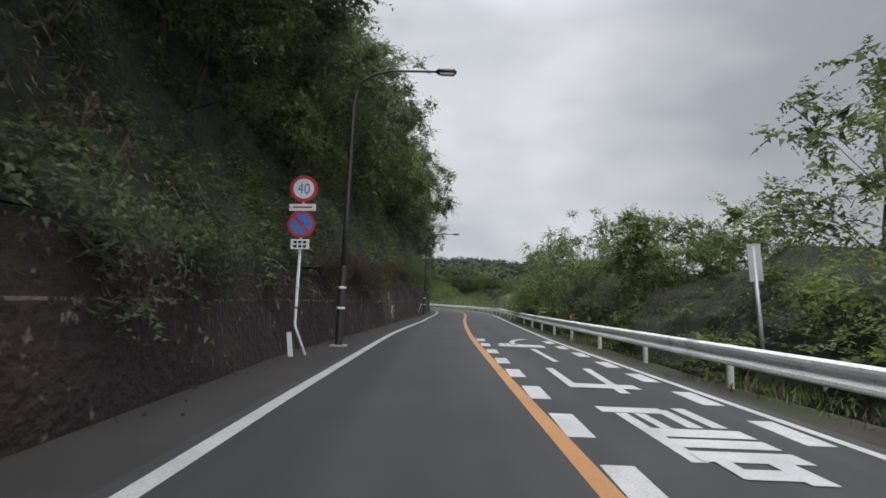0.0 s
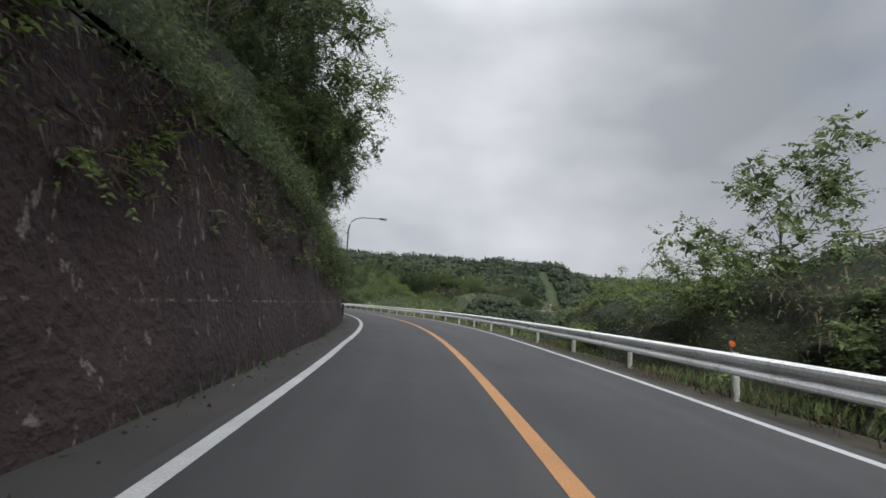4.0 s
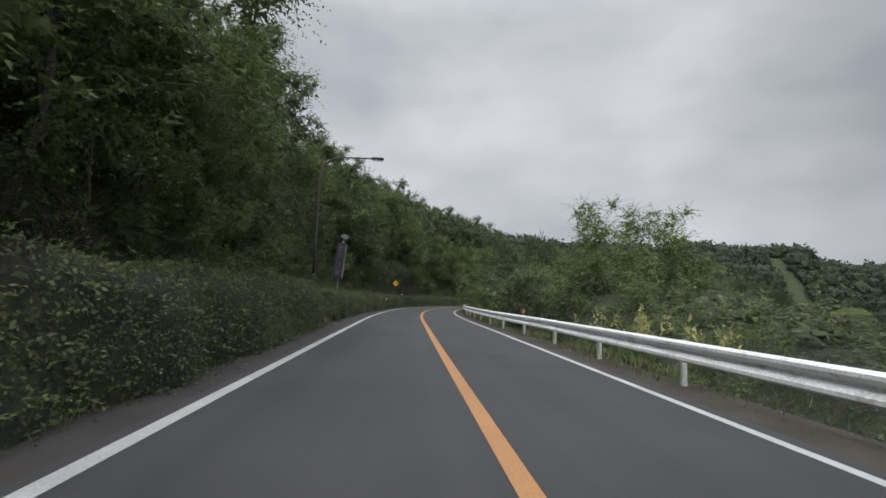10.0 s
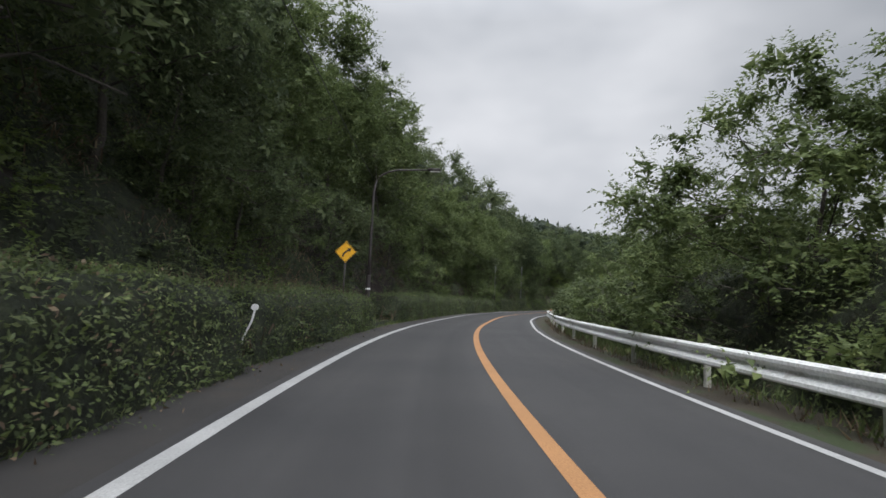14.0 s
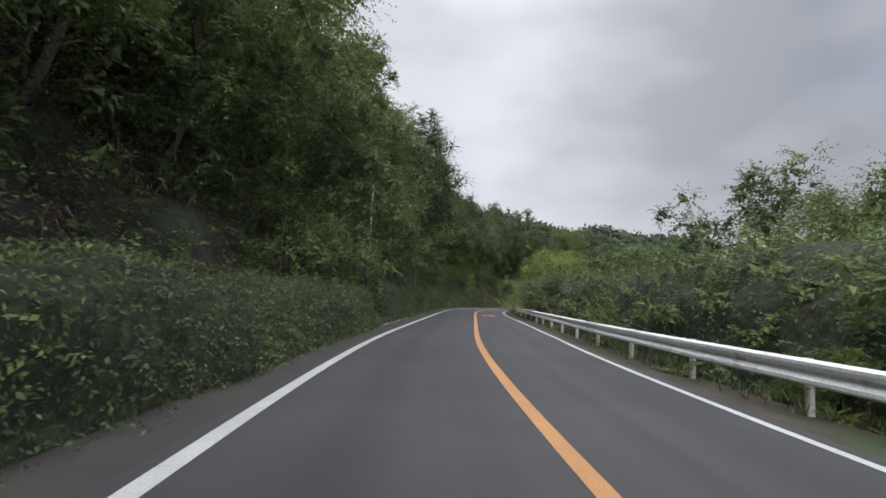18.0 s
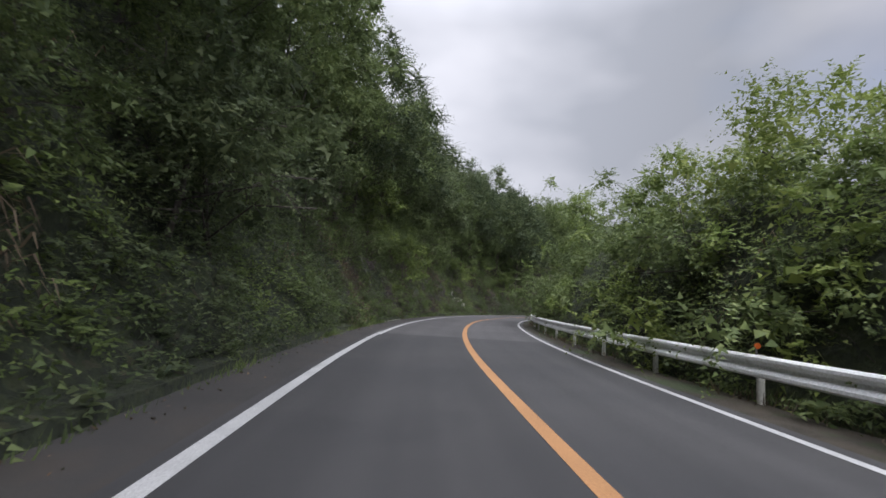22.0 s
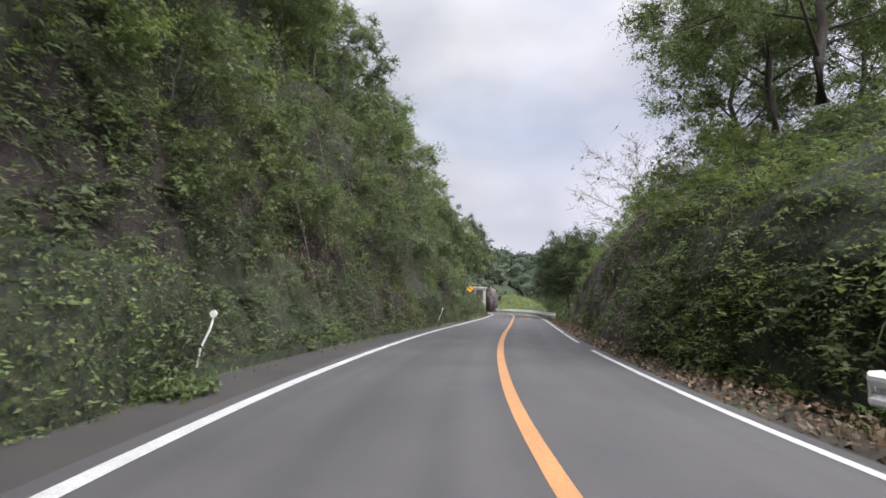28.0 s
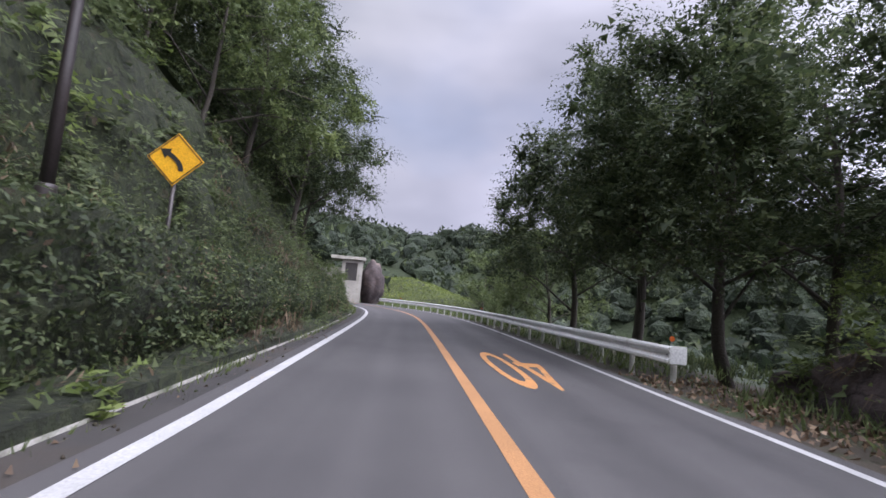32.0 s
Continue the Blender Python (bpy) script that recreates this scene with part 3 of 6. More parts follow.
# ---- road surface ----
ss = np.arange(4, S_END - 1, 1.0)


def strip(name, s, d0, d1, z, mat, label, category, cols=2, crown=0.0, kind="structure"):
    w = np.linspace(0, 1, cols)[None]
    d = d0[:, None] * (1 - w) + d1[:, None] * w
    g = at(np.broadcast_to(s[:, None], d.shape), d, z - crown * np.abs(d))
    me = grid_mesh(name, g, True)
    sd = np.stack([np.broadcast_to(s[:, None], d.shape), d], -1).reshape(-1, 2)
    li = np.empty(len(me.loops), dtype=np.int32)
    me.loops.foreach_get("vertex_index", li)
    me.uv_layers.new(name="lane").data.foreach_set("uv", sd[li].astype(np.float32).ravel())
    return tagged(link_mesh(name, me, mat), label, category, kind=kind)


s1, s2 = ss[ss < 282], ss[ss >= 281]
strip("road", s1, left_line(s1) - 0.25, right_line(s1) + 0.28, 0.0, ASPHALT, "dark grey worn asphalt of a two-lane mountain road", "road", 9)
strip("road_further", s2, left_line(s2) - 0.25, right_line(s2) + 0.28, 0.0, ASPHALT_PALE, "paler grey asphalt past a paving seam, brightness put into its colour", "road", 9)
foot = keyed(ss, [(0, -4.2), (44, -4.3), (52.5, -4.5), (63, -4.0), (84, -3.8), (94, -4.05), (118, -4.25), (136, -4.05), (150, -3.98), (170, -4.3), (190, -4.1), (222, -4.0), (236, -3.85), (256, -3.95), (272, -4.25), (296, -4.6), (312, -4.55), (335, -4.8), (352, -4.5), (364, -3.97), (378, -3.52), (392, -3.52), (420, -3.9), (520, -3.9)])


def foot_at(s):
    return np.interp(s, ss, foot)


strip("shoulder", ss, foot - 0.5, left_line(ss) - 0.25, -0.004, SHOULDER, "grey dusty asphalt shoulder at the foot of the bank", "shoulder", 3)


def verge_edge(s):
    return right_line(s) + 0.28


# right verge and slope: falls into the valley, or meets the rock cut
def right_z(s, d):
    fall = -0.02 - 0.06 * np.clip(d - 3.2, 0, 1.0) - keyed(s, [(0, 0.42), (372, 0.42), (386, 0.10), (520, 0.10)]) * np.clip(d - 4.3, 0, 28) - keyed(s, [(372, 0.0), (386, 0.5)]) * np.clip(d - 15, 0, 26)
    return np.maximum(fall, -13.0) - 2.5 * np.clip((d - 44) / 6, 0, 1) + 0.10 * fbm(s / 1.5, d / 1.5, 11, 2) * np.clip(d - 3.4, 0, 1)


dd = np.concatenate([np.linspace(0, 1.6, 9), np.linspace(2.2, 7, 8), np.linspace(9, 48, 11)])
sv = np.arange(4, S_END - 1, 2.0)
D = verge_edge(sv)[:, None] + dd[None]
VZ = at(sv[:, None] + 0 * D, D, right_z(sv[:, None] + 0 * D, D))
tagged(link_mesh("verge", grid_mesh("verge", VZ[:, :17], True), VERGE), "earthy verge with dry litter falling away beside the road", "verge", kind="structure")
tagged(link_mesh("valley_slope", grid_mesh("valley_slope", VZ[:, 16:], True), GROUND_MAT), "wooded slope falling from the road into the valley", "slope", kind="structure")


RAIL_D = [(0, 3.8), (70, 3.95), (90, 3.95), (120, 3.9), (140, 3.75), (158, 3.75), (165, 3.5), (180, 3.5), (195, 3.65), (215, 3.8), (234, 3.9), (261, 4.1), (275, 4.0), (298, 3.9), (336, 3.55), (342, 3.6)]


# ---- painted lines ----
def line(name, s, d, width, mat, label, z=0.004):
    strip(name, s, d - width / 2, d + width / 2, z, mat, label, "road marking")


s_fine = np.arange(6, S_END - 2, 1.0)
sa = np.append(s_fine[s_fine < 281], 281.6)
line("edge_line_left", sa, left_line(sa) - 0.02, 0.17, WHITE_PAINT, "worn white painted edge line")
sb = np.append(280.3, s_fine[s_fine >= 281])
line("edge_line_left_second", sb, left_line(sb) + 0.05, 0.17, WHITE_PAINT, "worn white painted edge line past the seam", 0.008)
for k, (a, b) in enumerate(((6, 352.2), (354.8, 361.0), (361.5, S_END - 2))):
    sr = np.arange(a, b + 0.01, 0.75)
    line("edge_line_right", sr, right_line(sr), 0.13, WHITE_PAINT, "worn white painted edge line beside the guard rail")
line("center_line", s_fine, 0 * s_fine, 0.18, ORANGE_PAINT, "orange painted no-overtaking centre line")

# slow-down dashes along both sides of the oncoming lane
for s0 in (44.95, 46.75, 48.6, 50.5, 52.35, 54.4, 56.35, 58.25):
    sq = np.array([s0, s0 + 0.5, s0 + 1.0])
    lean = np.array([-0.02, 0.0, 0.02])
    strip("slow_dash", sq, 0.11 + lean, 0.39 + lean, 0.004, WHITE_PAINT, "white painted slow-down dash", "road marking")
    strip("slow_dash", sq, 2.44 + lean, 2.74 + lean, 0.004, WHITE_PAINT, "white painted slow-down dash beside the edge line", "road marking")

# white lettering for the oncoming lane, as strokes in road metres: s, d to s, d, width
STROKES_NEAR = [(50.85, 0.83, 50.85, 1.64, 0.30), (50.66, 1.04, 48.85, 1.03, 0.15), (50.66, 1.26, 49.98, 1.28, 0.13), (50.9, 1.62, 50.03, 1.62, 0.17), (51.03, 1.90, 50.06, 1.90, 0.17), (49.80, 0.99, 49.80, 2.03, 0.32), (49.42, 1.05, 49.42, 2.02, 0.28), (49.02, 1.06, 49.02, 2.02, 0.30), (48.9, 1.23, 48.47, 1.22, 0.14), (48.58, 1.17, 48.58, 1.62, 0.24), (48.64, 1.6, 48.64, 1.82, 0.52)]
STROKES_MID = [(54.57, 1.06, 52.35, 0.97, 0.16), (52.55, 0.9, 52.55, 2.02, 0.40), (54.67, 1.84, 51.95, 1.6, 0.16), (58.64, 1.51, 55.71, 1.48, 0.14)]
STROKES_FAR = [(59.4, 0.63, 59.4, 2.03, 0.5), (59.8, 1.24, 59.8, 2.03, 0.48), (60.27, 0.80, 59.55, 0.79, 0.15), (60.27, 0.99, 59.55, 0.98, 0.15)]
LETTER_BACK = 2.75
lettering = thing("road_lettering", "white painted lettering for oncoming traffic", "road marking", kind="structure")
for i, (s0, d0, s1, d1, w) in enumerate(STROKES_NEAR + STROKES_MID + STROKES_FAR):
    s0, s1 = s0 - LETTER_BACK, s1 - LETTER_BACK
    if abs(s1 - s0) > abs(d1 - d0):
        quad = [(s0, d0 - w / 2), (s1, d1 - w / 2), (s1, d1 + w / 2), (s0, d0 + w / 2)]
    else:
        quad = [(s0 - w / 2, d0), (s1 - w / 2, d1), (s1 + w / 2, d1), (s0 + w / 2, d0)]
    q = [tuple(at(a, b, 0.004 + 0.0008 * i)) for a, b in quad]
    link_mesh("stroke", mesh_of("stroke", q, [(0, 1, 2, 3)]), WHITE_PAINT, lettering)
# the sweeping last stroke
u = np.linspace(0, 1, 15)
hook_s, hook_d, hook_w = 59.85 + 2.58 * u - LETTER_BACK, 1.17 + 0.74 * u ** 2.6, 0.075 + 0.045 * u ** 2
hook = np.stack([at(hook_s, hook_d - hook_w, 0.021), at(hook_s, hook_d + hook_w, 0.021)], 1)
link_mesh("stroke", grid_mesh("stroke", hook), WHITE_PAINT, lettering)


def text_mesh(name, words, size=1.0, depth=0.0):
    cu = bpy.data.curves.new(name, "FONT")
    cu.body, cu.size, cu.extrude = words, size, depth
    cu.align_x, cu.align_y = "CENTER", "CENTER"
    ob = new(name, cu)
    bpy.context.view_layer.update()
    me = bpy.data.meshes.new_from_object(ob.evaluated_get(bpy.context.evaluated_depsgraph_get()))
    bpy.data.objects.remove(ob)
    me.name = name
    return me


def fit_text(me, width, height):
    co = np.array([v.co[:] for v in me.vertices])
    lo, hi = co.min(0), co.max(0)
    me.transform(Matrix.Diagonal((width / (hi[0] - lo[0]), height / (hi[1] - lo[1]), 1, 1)) @ Matrix.Translation((-(lo[0] + hi[0]) / 2, -(lo[1] + hi[1]) / 2, 0)))
    return me


for s0, d0, wide, long in ((263.3, 1.17, 1.08, 4.2), (388.9, 1.36, 1.2, 4.7)):
    me = fit_text(text_mesh("speed_number", "40"), wide, long)
    ob = link_mesh("speed_number", me, WORN_ORANGE)
    tagged(ob, "worn orange 40 painted on the oncoming lane", "road marking", kind="structure")
    ob.matrix_world = spot(s0, d0, 0.006, 180)

# ---- left bank ----
WALL_H = [(0, 1.6), (46, 1.9), (60, 2.2), (70, 3.1), (90, 3.7), (102, 3.0), (112, 2.1), (120, 1.7), (127, 1.2), (131, 0.15), (520, 0.15)]
BANK_K = [(0, 1.9), (60, 1.9), (105, 1.8), (120, 1.2), (160, 1.1), (185, 1.3), (205, 1.5), (232, 1.4), (246, 1.9), (280, 1.9), (300, 1.9), (322, 1.6), (338, 1.7), (346, 2.3), (352, 3.0), (372, 3.2), (384, 2.2), (405, 1.8), (425, 1.5), (520, 1.0)]
BANK_H = [(0, 9), (100, 9.5), (125, 9), (160, 10.5), (200, 12), (240, 11.5), (280, 11), (305, 11.5), (320, 13.5), (340, 13.5), (352, 11), (372, 10), (388, 7.5), (410, 5.5), (430, 4), (520, 4)]


def bank_poly(s):
    """Corners of the bank's cross-section at each s: arrays of d and z."""
    hw, k, h, f = keyed(s, WALL_H), keyed(s, BANK_K), keyed(s, BANK_H), foot_at(s)
    hw = hw + np.where(hw > 0.5, 0.5 * fbm(s / 5.0, 0 * s, 29, 3), 0)
    ledge = np.where(hw > 0.5, 0.0, keyed(s, [(126, 0.0), (134, 1.5), (238, 1.4), (246, 0.5), (330, 0.3), (370, 0.4), (376, 1.4), (400, 1.4), (520, 1.4)]))
    d1 = f - 0.12 * hw
    d2 = d1 - 0.05 - ledge
    d3 = d2 - (h - hw) / k
    return (np.stack([f, d1, d2, d3, d3 - 12, d3 - 40, d3 - 70], -1), np.stack([0 * f - 0.05, hw, hw + 0.05, h, h + 4, h + 4, 0 * f - 14], -1))


def bank_z(s, d):
    ds, zs = bank_poly(np.array([float(s)]))
    return float(np.interp(-d, -ds[0], zs[0]))


def bank_grid(s, i0, i1, rows, bulge, seed):
    ds, zs = bank_poly(s)
    w = np.linspace(0, 1, rows)[None]
    d = ds[:, i0, None] * (1 - w) + ds[:, i1, None] * w
    z = zs[:, i0, None] * (1 - w) + zs[:, i1, None] * w
    L = np.hypot(ds[:, i1] - ds[:, i0], zs[:, i1] - zs[:, i0])[:, None] * w
    S2 = s[:, None] + 0 * d
    b = bulge * (1.1 * fbm(S2 / 3.2, L / 2.6, seed, 2) + 0.5 * fbm(S2 / 1.0, L / 1.0, seed + 5, 2))
    ease = np.minimum(1, np.minimum(w * 6 + 0.15, (1 - w) * 6 + 0.4))
    return at(S2, d + 0.75 * b * ease, z + 0.5 * b * ease)


sw = np.arange(8, 131.1, 0.4)
WG = bank_grid(sw, 0, 1, 14, 0.34, 21)
tagged(link_mesh("retaining_wall", grid_mesh("retaining_wall", WG), WALL_MAT), "dark brown stained sprayed-concrete wall with pale patches", "wall", kind="structure")
sbk = np.arange(6, 470, 0.7)
FG = bank_grid(sbk[sbk > 130], 0, 1, 3, 0.03, 37)
tagged(link_mesh("bank_foot", grid_mesh("bank_foot", FG), UNDER), "dark earth edge at the foot of the bank", "bank", kind="structure")
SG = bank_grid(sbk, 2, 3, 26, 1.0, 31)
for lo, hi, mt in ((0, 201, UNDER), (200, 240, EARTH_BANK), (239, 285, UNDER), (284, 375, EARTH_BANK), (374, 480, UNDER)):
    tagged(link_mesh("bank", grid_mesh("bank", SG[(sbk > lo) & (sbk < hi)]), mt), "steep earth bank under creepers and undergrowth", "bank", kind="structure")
LG = bank_grid(sbk, 1, 2, 4, 0.1, 33)
tagged(link_mesh("bank_ledge", grid_mesh("bank_ledge", LG), UNDER), "earthen ledge at the foot of the bank", "bank", kind="structure")
PG = bank_grid(sbk[::4], 3, 6, 16, 0.4, 35)
tagged(link_mesh("hilltop", grid_mesh("hilltop", PG), GROUND_MAT), "wooded hilltop behind the bank", "bank", kind="structure")

rng = np.random.default_rng(7)


def leaves(name, p, n, mat, size, label, category="undergrowth", parent=None, **kw):
    ob = link_mesh(name, quad_mesh(name, leaf_quads(rng, p, n, size, **kw)), mat, parent)
    if parent is None:
        tagged(ob, label, category, kind="stuff")
    return ob


def clumps(p, n, r0, r1, per, flat=0.75):
    """Leaf places round each clump's centre, and their outward directions."""
    k = len(p)
    size = rng.uniform(r0, r1, (k, 1))
    idx = np.repeat(np.arange(k), per)
    v = unit(rng.normal(size=(len(idx), 3)) + 0.7 * n[idx] + [0, 0, 0.25])
    return p[idx] + n[idx] * size[idx] * 0.25 + v * size[idx] * (0.55 + 0.5 * rng.random((len(idx), 1))) * [1, 1, flat], v, np.repeat(rng.random(k), per)


def cover(prefix, g, per_m2, per_clump, n_clump, label, cuts, flip=1, size=0.17, hollow_cut=-0.3, clump=(0.45, 1.1), seed=41, dry=0.42, sag=0.4):
    """Undergrowth on a surface: a thin coat of leaves under clumps of leafy twigs, in three greens, and dry hanging tussocks."""
    tone = lambda q: fbm(q[:, 0] / 3.2 + 0.35 * q[:, 2], q[:, 1] / 3.2 - 0.2 * q[:, 2], seed, 3)
    gap = lambda q: fbm(q[:, 0] / 1.1, q[:, 1] / 1.1 + q[:, 2] / 1.1, seed + 2, 2)
    brown_at = lambda q: fbm(q[:, 0] / 2.6 + 0.5 * q[:, 2], q[:, 1] / 2.6 + 0.3 * q[:, 2], seed + 4, 3)
    p, n = scatter(g, per_m2 * 0.4, rng)
    keep = gap(p) > hollow_cut
    p, n = p[keep], n[keep] * flip
    k = tone(p) - 0.15 + 0.10 * rng.normal(size=len(p))
    b = brown_at(p) + 0.1 * rng.normal(size=len(p)) > dry
    cp, cn = scatter(g, n_clump, rng)
    cn = cn * flip
    cb = brown_at(cp) + 0.12 * rng.normal(size=len(cp)) > dry
    keep = (gap(cp) > hollow_cut - 0.1) & (~cb | (rng.random(len(cp)) < 0.25))
    per = max(4, per_clump // 12)
    r = rng.uniform(*clump, (len(cp), 1))
    idx = np.repeat(np.arange(len(cp))[keep], per)
    v = unit(0.85 * cn[idx] + [0, 0, 0.35] + 0.75 * rng.normal(size=(len(idx), 3)))
    base = cp[idx] + 0.25 * r[idx] * rng.normal(size=(len(idx), 3))
    q, which = sprigs(rng, base, v, r[idx] * rng.uniform(0.6, 1.15, (len(idx), 1)), 11, size * 1.35, sag=sag)
    ck = (tone(cp) + 0.2 * rng.normal(size=len(cp)))[idx][which]
    for nm, lo, hi, mt in (("_leaves_dark", -9, cuts[0], LEAF_DARK), ("_leaves", cuts[0], cuts[1], LEAF_MID), ("_leaves_bright", cuts[1], 9, LEAF_LIGHT)):
        m, m2 = ~b & (k >= lo) & (k < hi), (ck >= lo) & (ck < hi)
        quads = np.concatenate([leaf_quads(rng, p[m], n[m], size), q[m2]])
        tagged(link_mesh(prefix + nm, quad_mesh(prefix + nm, quads), mt), label, "undergrowth", kind="stuff")
    # dry tussocks: thin blades that arch out and hang
    tp, tn = cp[cb], cn[cb]
    if len(tp):
        idx = np.repeat(np.arange(len(tp)), 16)
        v = unit(tn[idx] + [0, 0, 0.5] + 0.6 * rng.normal(size=(len(idx), 3)))
        ln = rng.uniform(0.5, 1.1, (len(idx), 1)) * (0.35 + 2.0 * size)
        p0 = tp[idx] + 0.2 * rng.normal(size=(len(idx), 3))
        w = unit(np.cross(v, [0, 0, 1.0])) * (0.010 + 0.06 * size)
        p1 = p0 + v * ln * 0.55
        p2 = p1 + (v * 0.35 + [0, 0, -0.55]) * ln
        quads = np.concatenate([np.stack([p0 - w, p0 + w, p1 + w, p1 - w], 1), np.stack([p1 - w, p1 + w, p2 + w * 0.2, p2 - w * 0.2], 1)])
        quads = np.concatenate([quads, leaf_quads(rng, p[b], n[b], size * 1.3, slim=0.2, droop=0.8, corners=4)])
        tagged(link_mesh(prefix + "_dry_stems", quad_mesh(prefix + "_dry_stems", quads), LEAF_DRY), "dry brown tussocks and dead leaves in the undergrowth", "undergrowth", kind="stuff")


for nm, lo, hi, dry in (("bank_start", 6, 62, 0.32), ("bank", 61, 120, 0.40), ("bank_hedge", 119, 201, 0.34), ("bank_bare", 200, 240, 0.18), ("bank_pole", 239, 285, 0.40), ("bank_bend", 284, 311, 0.14), ("bank_turn", 310, 346, 0.34), ("bank_cliff", 345, 374, 0.30), ("bank_end", 373, 440, 0.34)):
    mm = (sbk > lo) & (sbk < hi)
    bare = {200: -0.22, 284: -0.15, 345: -0.1}.get(lo, -0.35)
    cuts = (-0.12, 0.14) if lo in (284, 310) else (0.16, 0.42) if lo > 340 else (0.0, 0.26)
    cover(nm, SG[mm][:, :12], 120, 150, 3.0 if lo > 230 else 2.0, "dense shrubs and vines covering the bank", cuts, dry=dry, seed=41 + lo, size=0.085, clump=(0.35, 1.0), hollow_cut=bare)
    cover(nm + "_upper", SG[mm][:, 11:], 20, 90, 0.7, "dense shrubs and vines high on the bank", cuts, dry=dry, seed=41 + lo, size=0.15, clump=(0.5, 1.3))
lm = (sbk > 131) & (sbk < 430)
cover("ledge", LG[lm], 150, 90, 1.6, "grass and low plants on the ledge behind the shoulder", (0.1, 0.34), size=0.1, clump=(0.2, 0.5), dry=0.2)
cover("wall_top", WG[:, 8:], 40, 90, 2.0, "ferns and vines hanging over the wall", (0.15, 0.4), clump=(0.25, 0.6), size=0.085)


def foot_strip(s0, s1, d_of, width, per_m, height, mat, nm, label):
    """Grass and weeds along a line beside the road."""
    n = int((s1 - s0) * per_m)
    q, w = rng.uniform(s0, s1, n), rng.random(n)
    thick = value_noise(q / 2.3, 0 * q, 91)
    keep = rng.random(n) < 0.25 + 0.9 * thick
    q, w, thick = q[keep], w[keep], thick[keep]
    p = at(q, d_of(q) + width * w, -0.05 - 0.02 * np.abs(w))
    up = np.broadcast_to([0, 0, 1.0], p.shape)
    leaves(nm, p, up, mat, (height * (0.5 + thick))[:, None], label, "grass", slim=0.12, lift=2.2, droop=-0.2, out=0.02)


foot_strip(131, 420, lambda q: foot_at(q) + 0.18, -0.6, 130, 0.15, LEAF_MID, "foot_grass", "grass and weeds along the foot of the bank")
foot_strip(278, 338, lambda q: foot_at(q) + 0.10, -0.4, 120, 0.22, LEAF_MID, "bank_weeds", "tall weeds along the foot of the steep bank")
foot_strip(60, 130, lambda q: foot_at(q) + 0.10, -0.3, 22, 0.18, LEAF_DARK, "wall_weeds", "sparse weeds at the foot of the wall")
foot_strip(24, 342, lambda q: keyed(q, RAIL_D) + 0.1, 1.1, 90, 0.15, LEAF_MID, "rail_weeds", "weeds growing under the guard rail")
foot_strip(24, 342, lambda q: keyed(q, RAIL_D) - 0.25, 0.9, 40, 0.14, LEAF_DRY, "rail_litter", "dry leaf litter on the verge")
n = 9000
q = rng.uniform(337, 389, n)
lp = at(q, right_line(q) + 0.25 + 1.9 * rng.random(n) ** 0.8, 0.012 - 0.02 * rng.random(n))
lp[:, 2] += np.where(rng.random(n) < 0.4, 0.05 * rng.random(n), 0)
leaves("cut_litter", lp, np.broadcast_to([0, 0, 1.0], lp.shape), LITTER, 0.085, "brown leaf litter below the rock cut", "leaf litter", slim=0.7, droop=0.0, lift=0.0, out=0.03)
foot_strip(376, 460, lambda q: right_line(q) + 0.8, 5.0, 220, 0.26, LEAF_MID, "verge_grass", "rough grass on the verge under the trees")
# fringe hanging over the wall's top
P, N = scatter(WG[:, 8:], 90, rng)
m = value_noise(P[:, 1] / 1.3, P[:, 2] * 0.8, 51) > 0.55
leaves("wall_fringe", P[m], N[m], LEAF_RUST, 0.22, "grasses and vines hanging over the wall", slim=0.10, lift=0.6, droop=1.2)


q = rng.uniform(8, 131, 720)
q = np.where(np.abs(q - 52.0) < 2.5, q + 6.0, q)
bd, bz = bank_poly(q)
brow = at(q, bd[:, 1] + 0.1, bz[:, 1] + rng.uniform(-0.15, 0.2, 720))
lp, lv, _ = clumps(brow, np.broadcast_to(unit(at(60, 0, 0.8) - at(60, -2, 0)), brow.shape), 0.2, 0.55, 80)
first = np.repeat((q > 50) & (q < 68), 80)
leaves("wall_brow", lp[~first], lv[~first], LEAF_DARK, 0.075, "ferns and vines along the top of the wall", droop=0.7)
leaves("wall_brow_grass", lp[first], lv[first], LEAF_RUST, 0.24, "dry reddish grass along the top of the wall", slim=0.045, lift=0.6, droop=0.7)

# ---- hedges and thickets ----
def shell(s, pts, bulge, seed, rows_each=4):
    """A grid round a cross-section whose corners are (d, z) arrays over s."""
    cols = []
    for (d0, z0), (d1, z1) in zip(pts[:-1], pts[1:]):
        for w in np.linspace(0, 1, rows_each, endpoint=False):
            cols.append((d0 * (1 - w) + d1 * w, z0 * (1 - w) + z1 * w))
    cols.append(pts[-1])
    d = np.stack([c[0] + 0 * s for c in cols], 1)
    z = np.stack([c[1] + 0 * s for c in cols], 1)
    u = np.cumsum(np.concatenate([np.zeros((len(s), 1)), np.hypot(np.diff(d, axis=1), np.diff(z, axis=1))], 1), 1)
    S2 = s[:, None] + 0 * d
    n_d, n_z = np.gradient(z, axis=1), -np.gradient(d, axis=1)
    ln = np.hypot(n_d, n_z) + 1e-6
    b = bulge * (fbm(S2 / (bulge * 4 + 0.4), u / (bulge * 4 + 0.4), seed, 3) + 0.35 * fbm(S2 / 0.5, u / 0.5, seed + 3, 2))
    return at(S2, d - b * n_d / ln, z + b * np.abs(n_z) / ln)


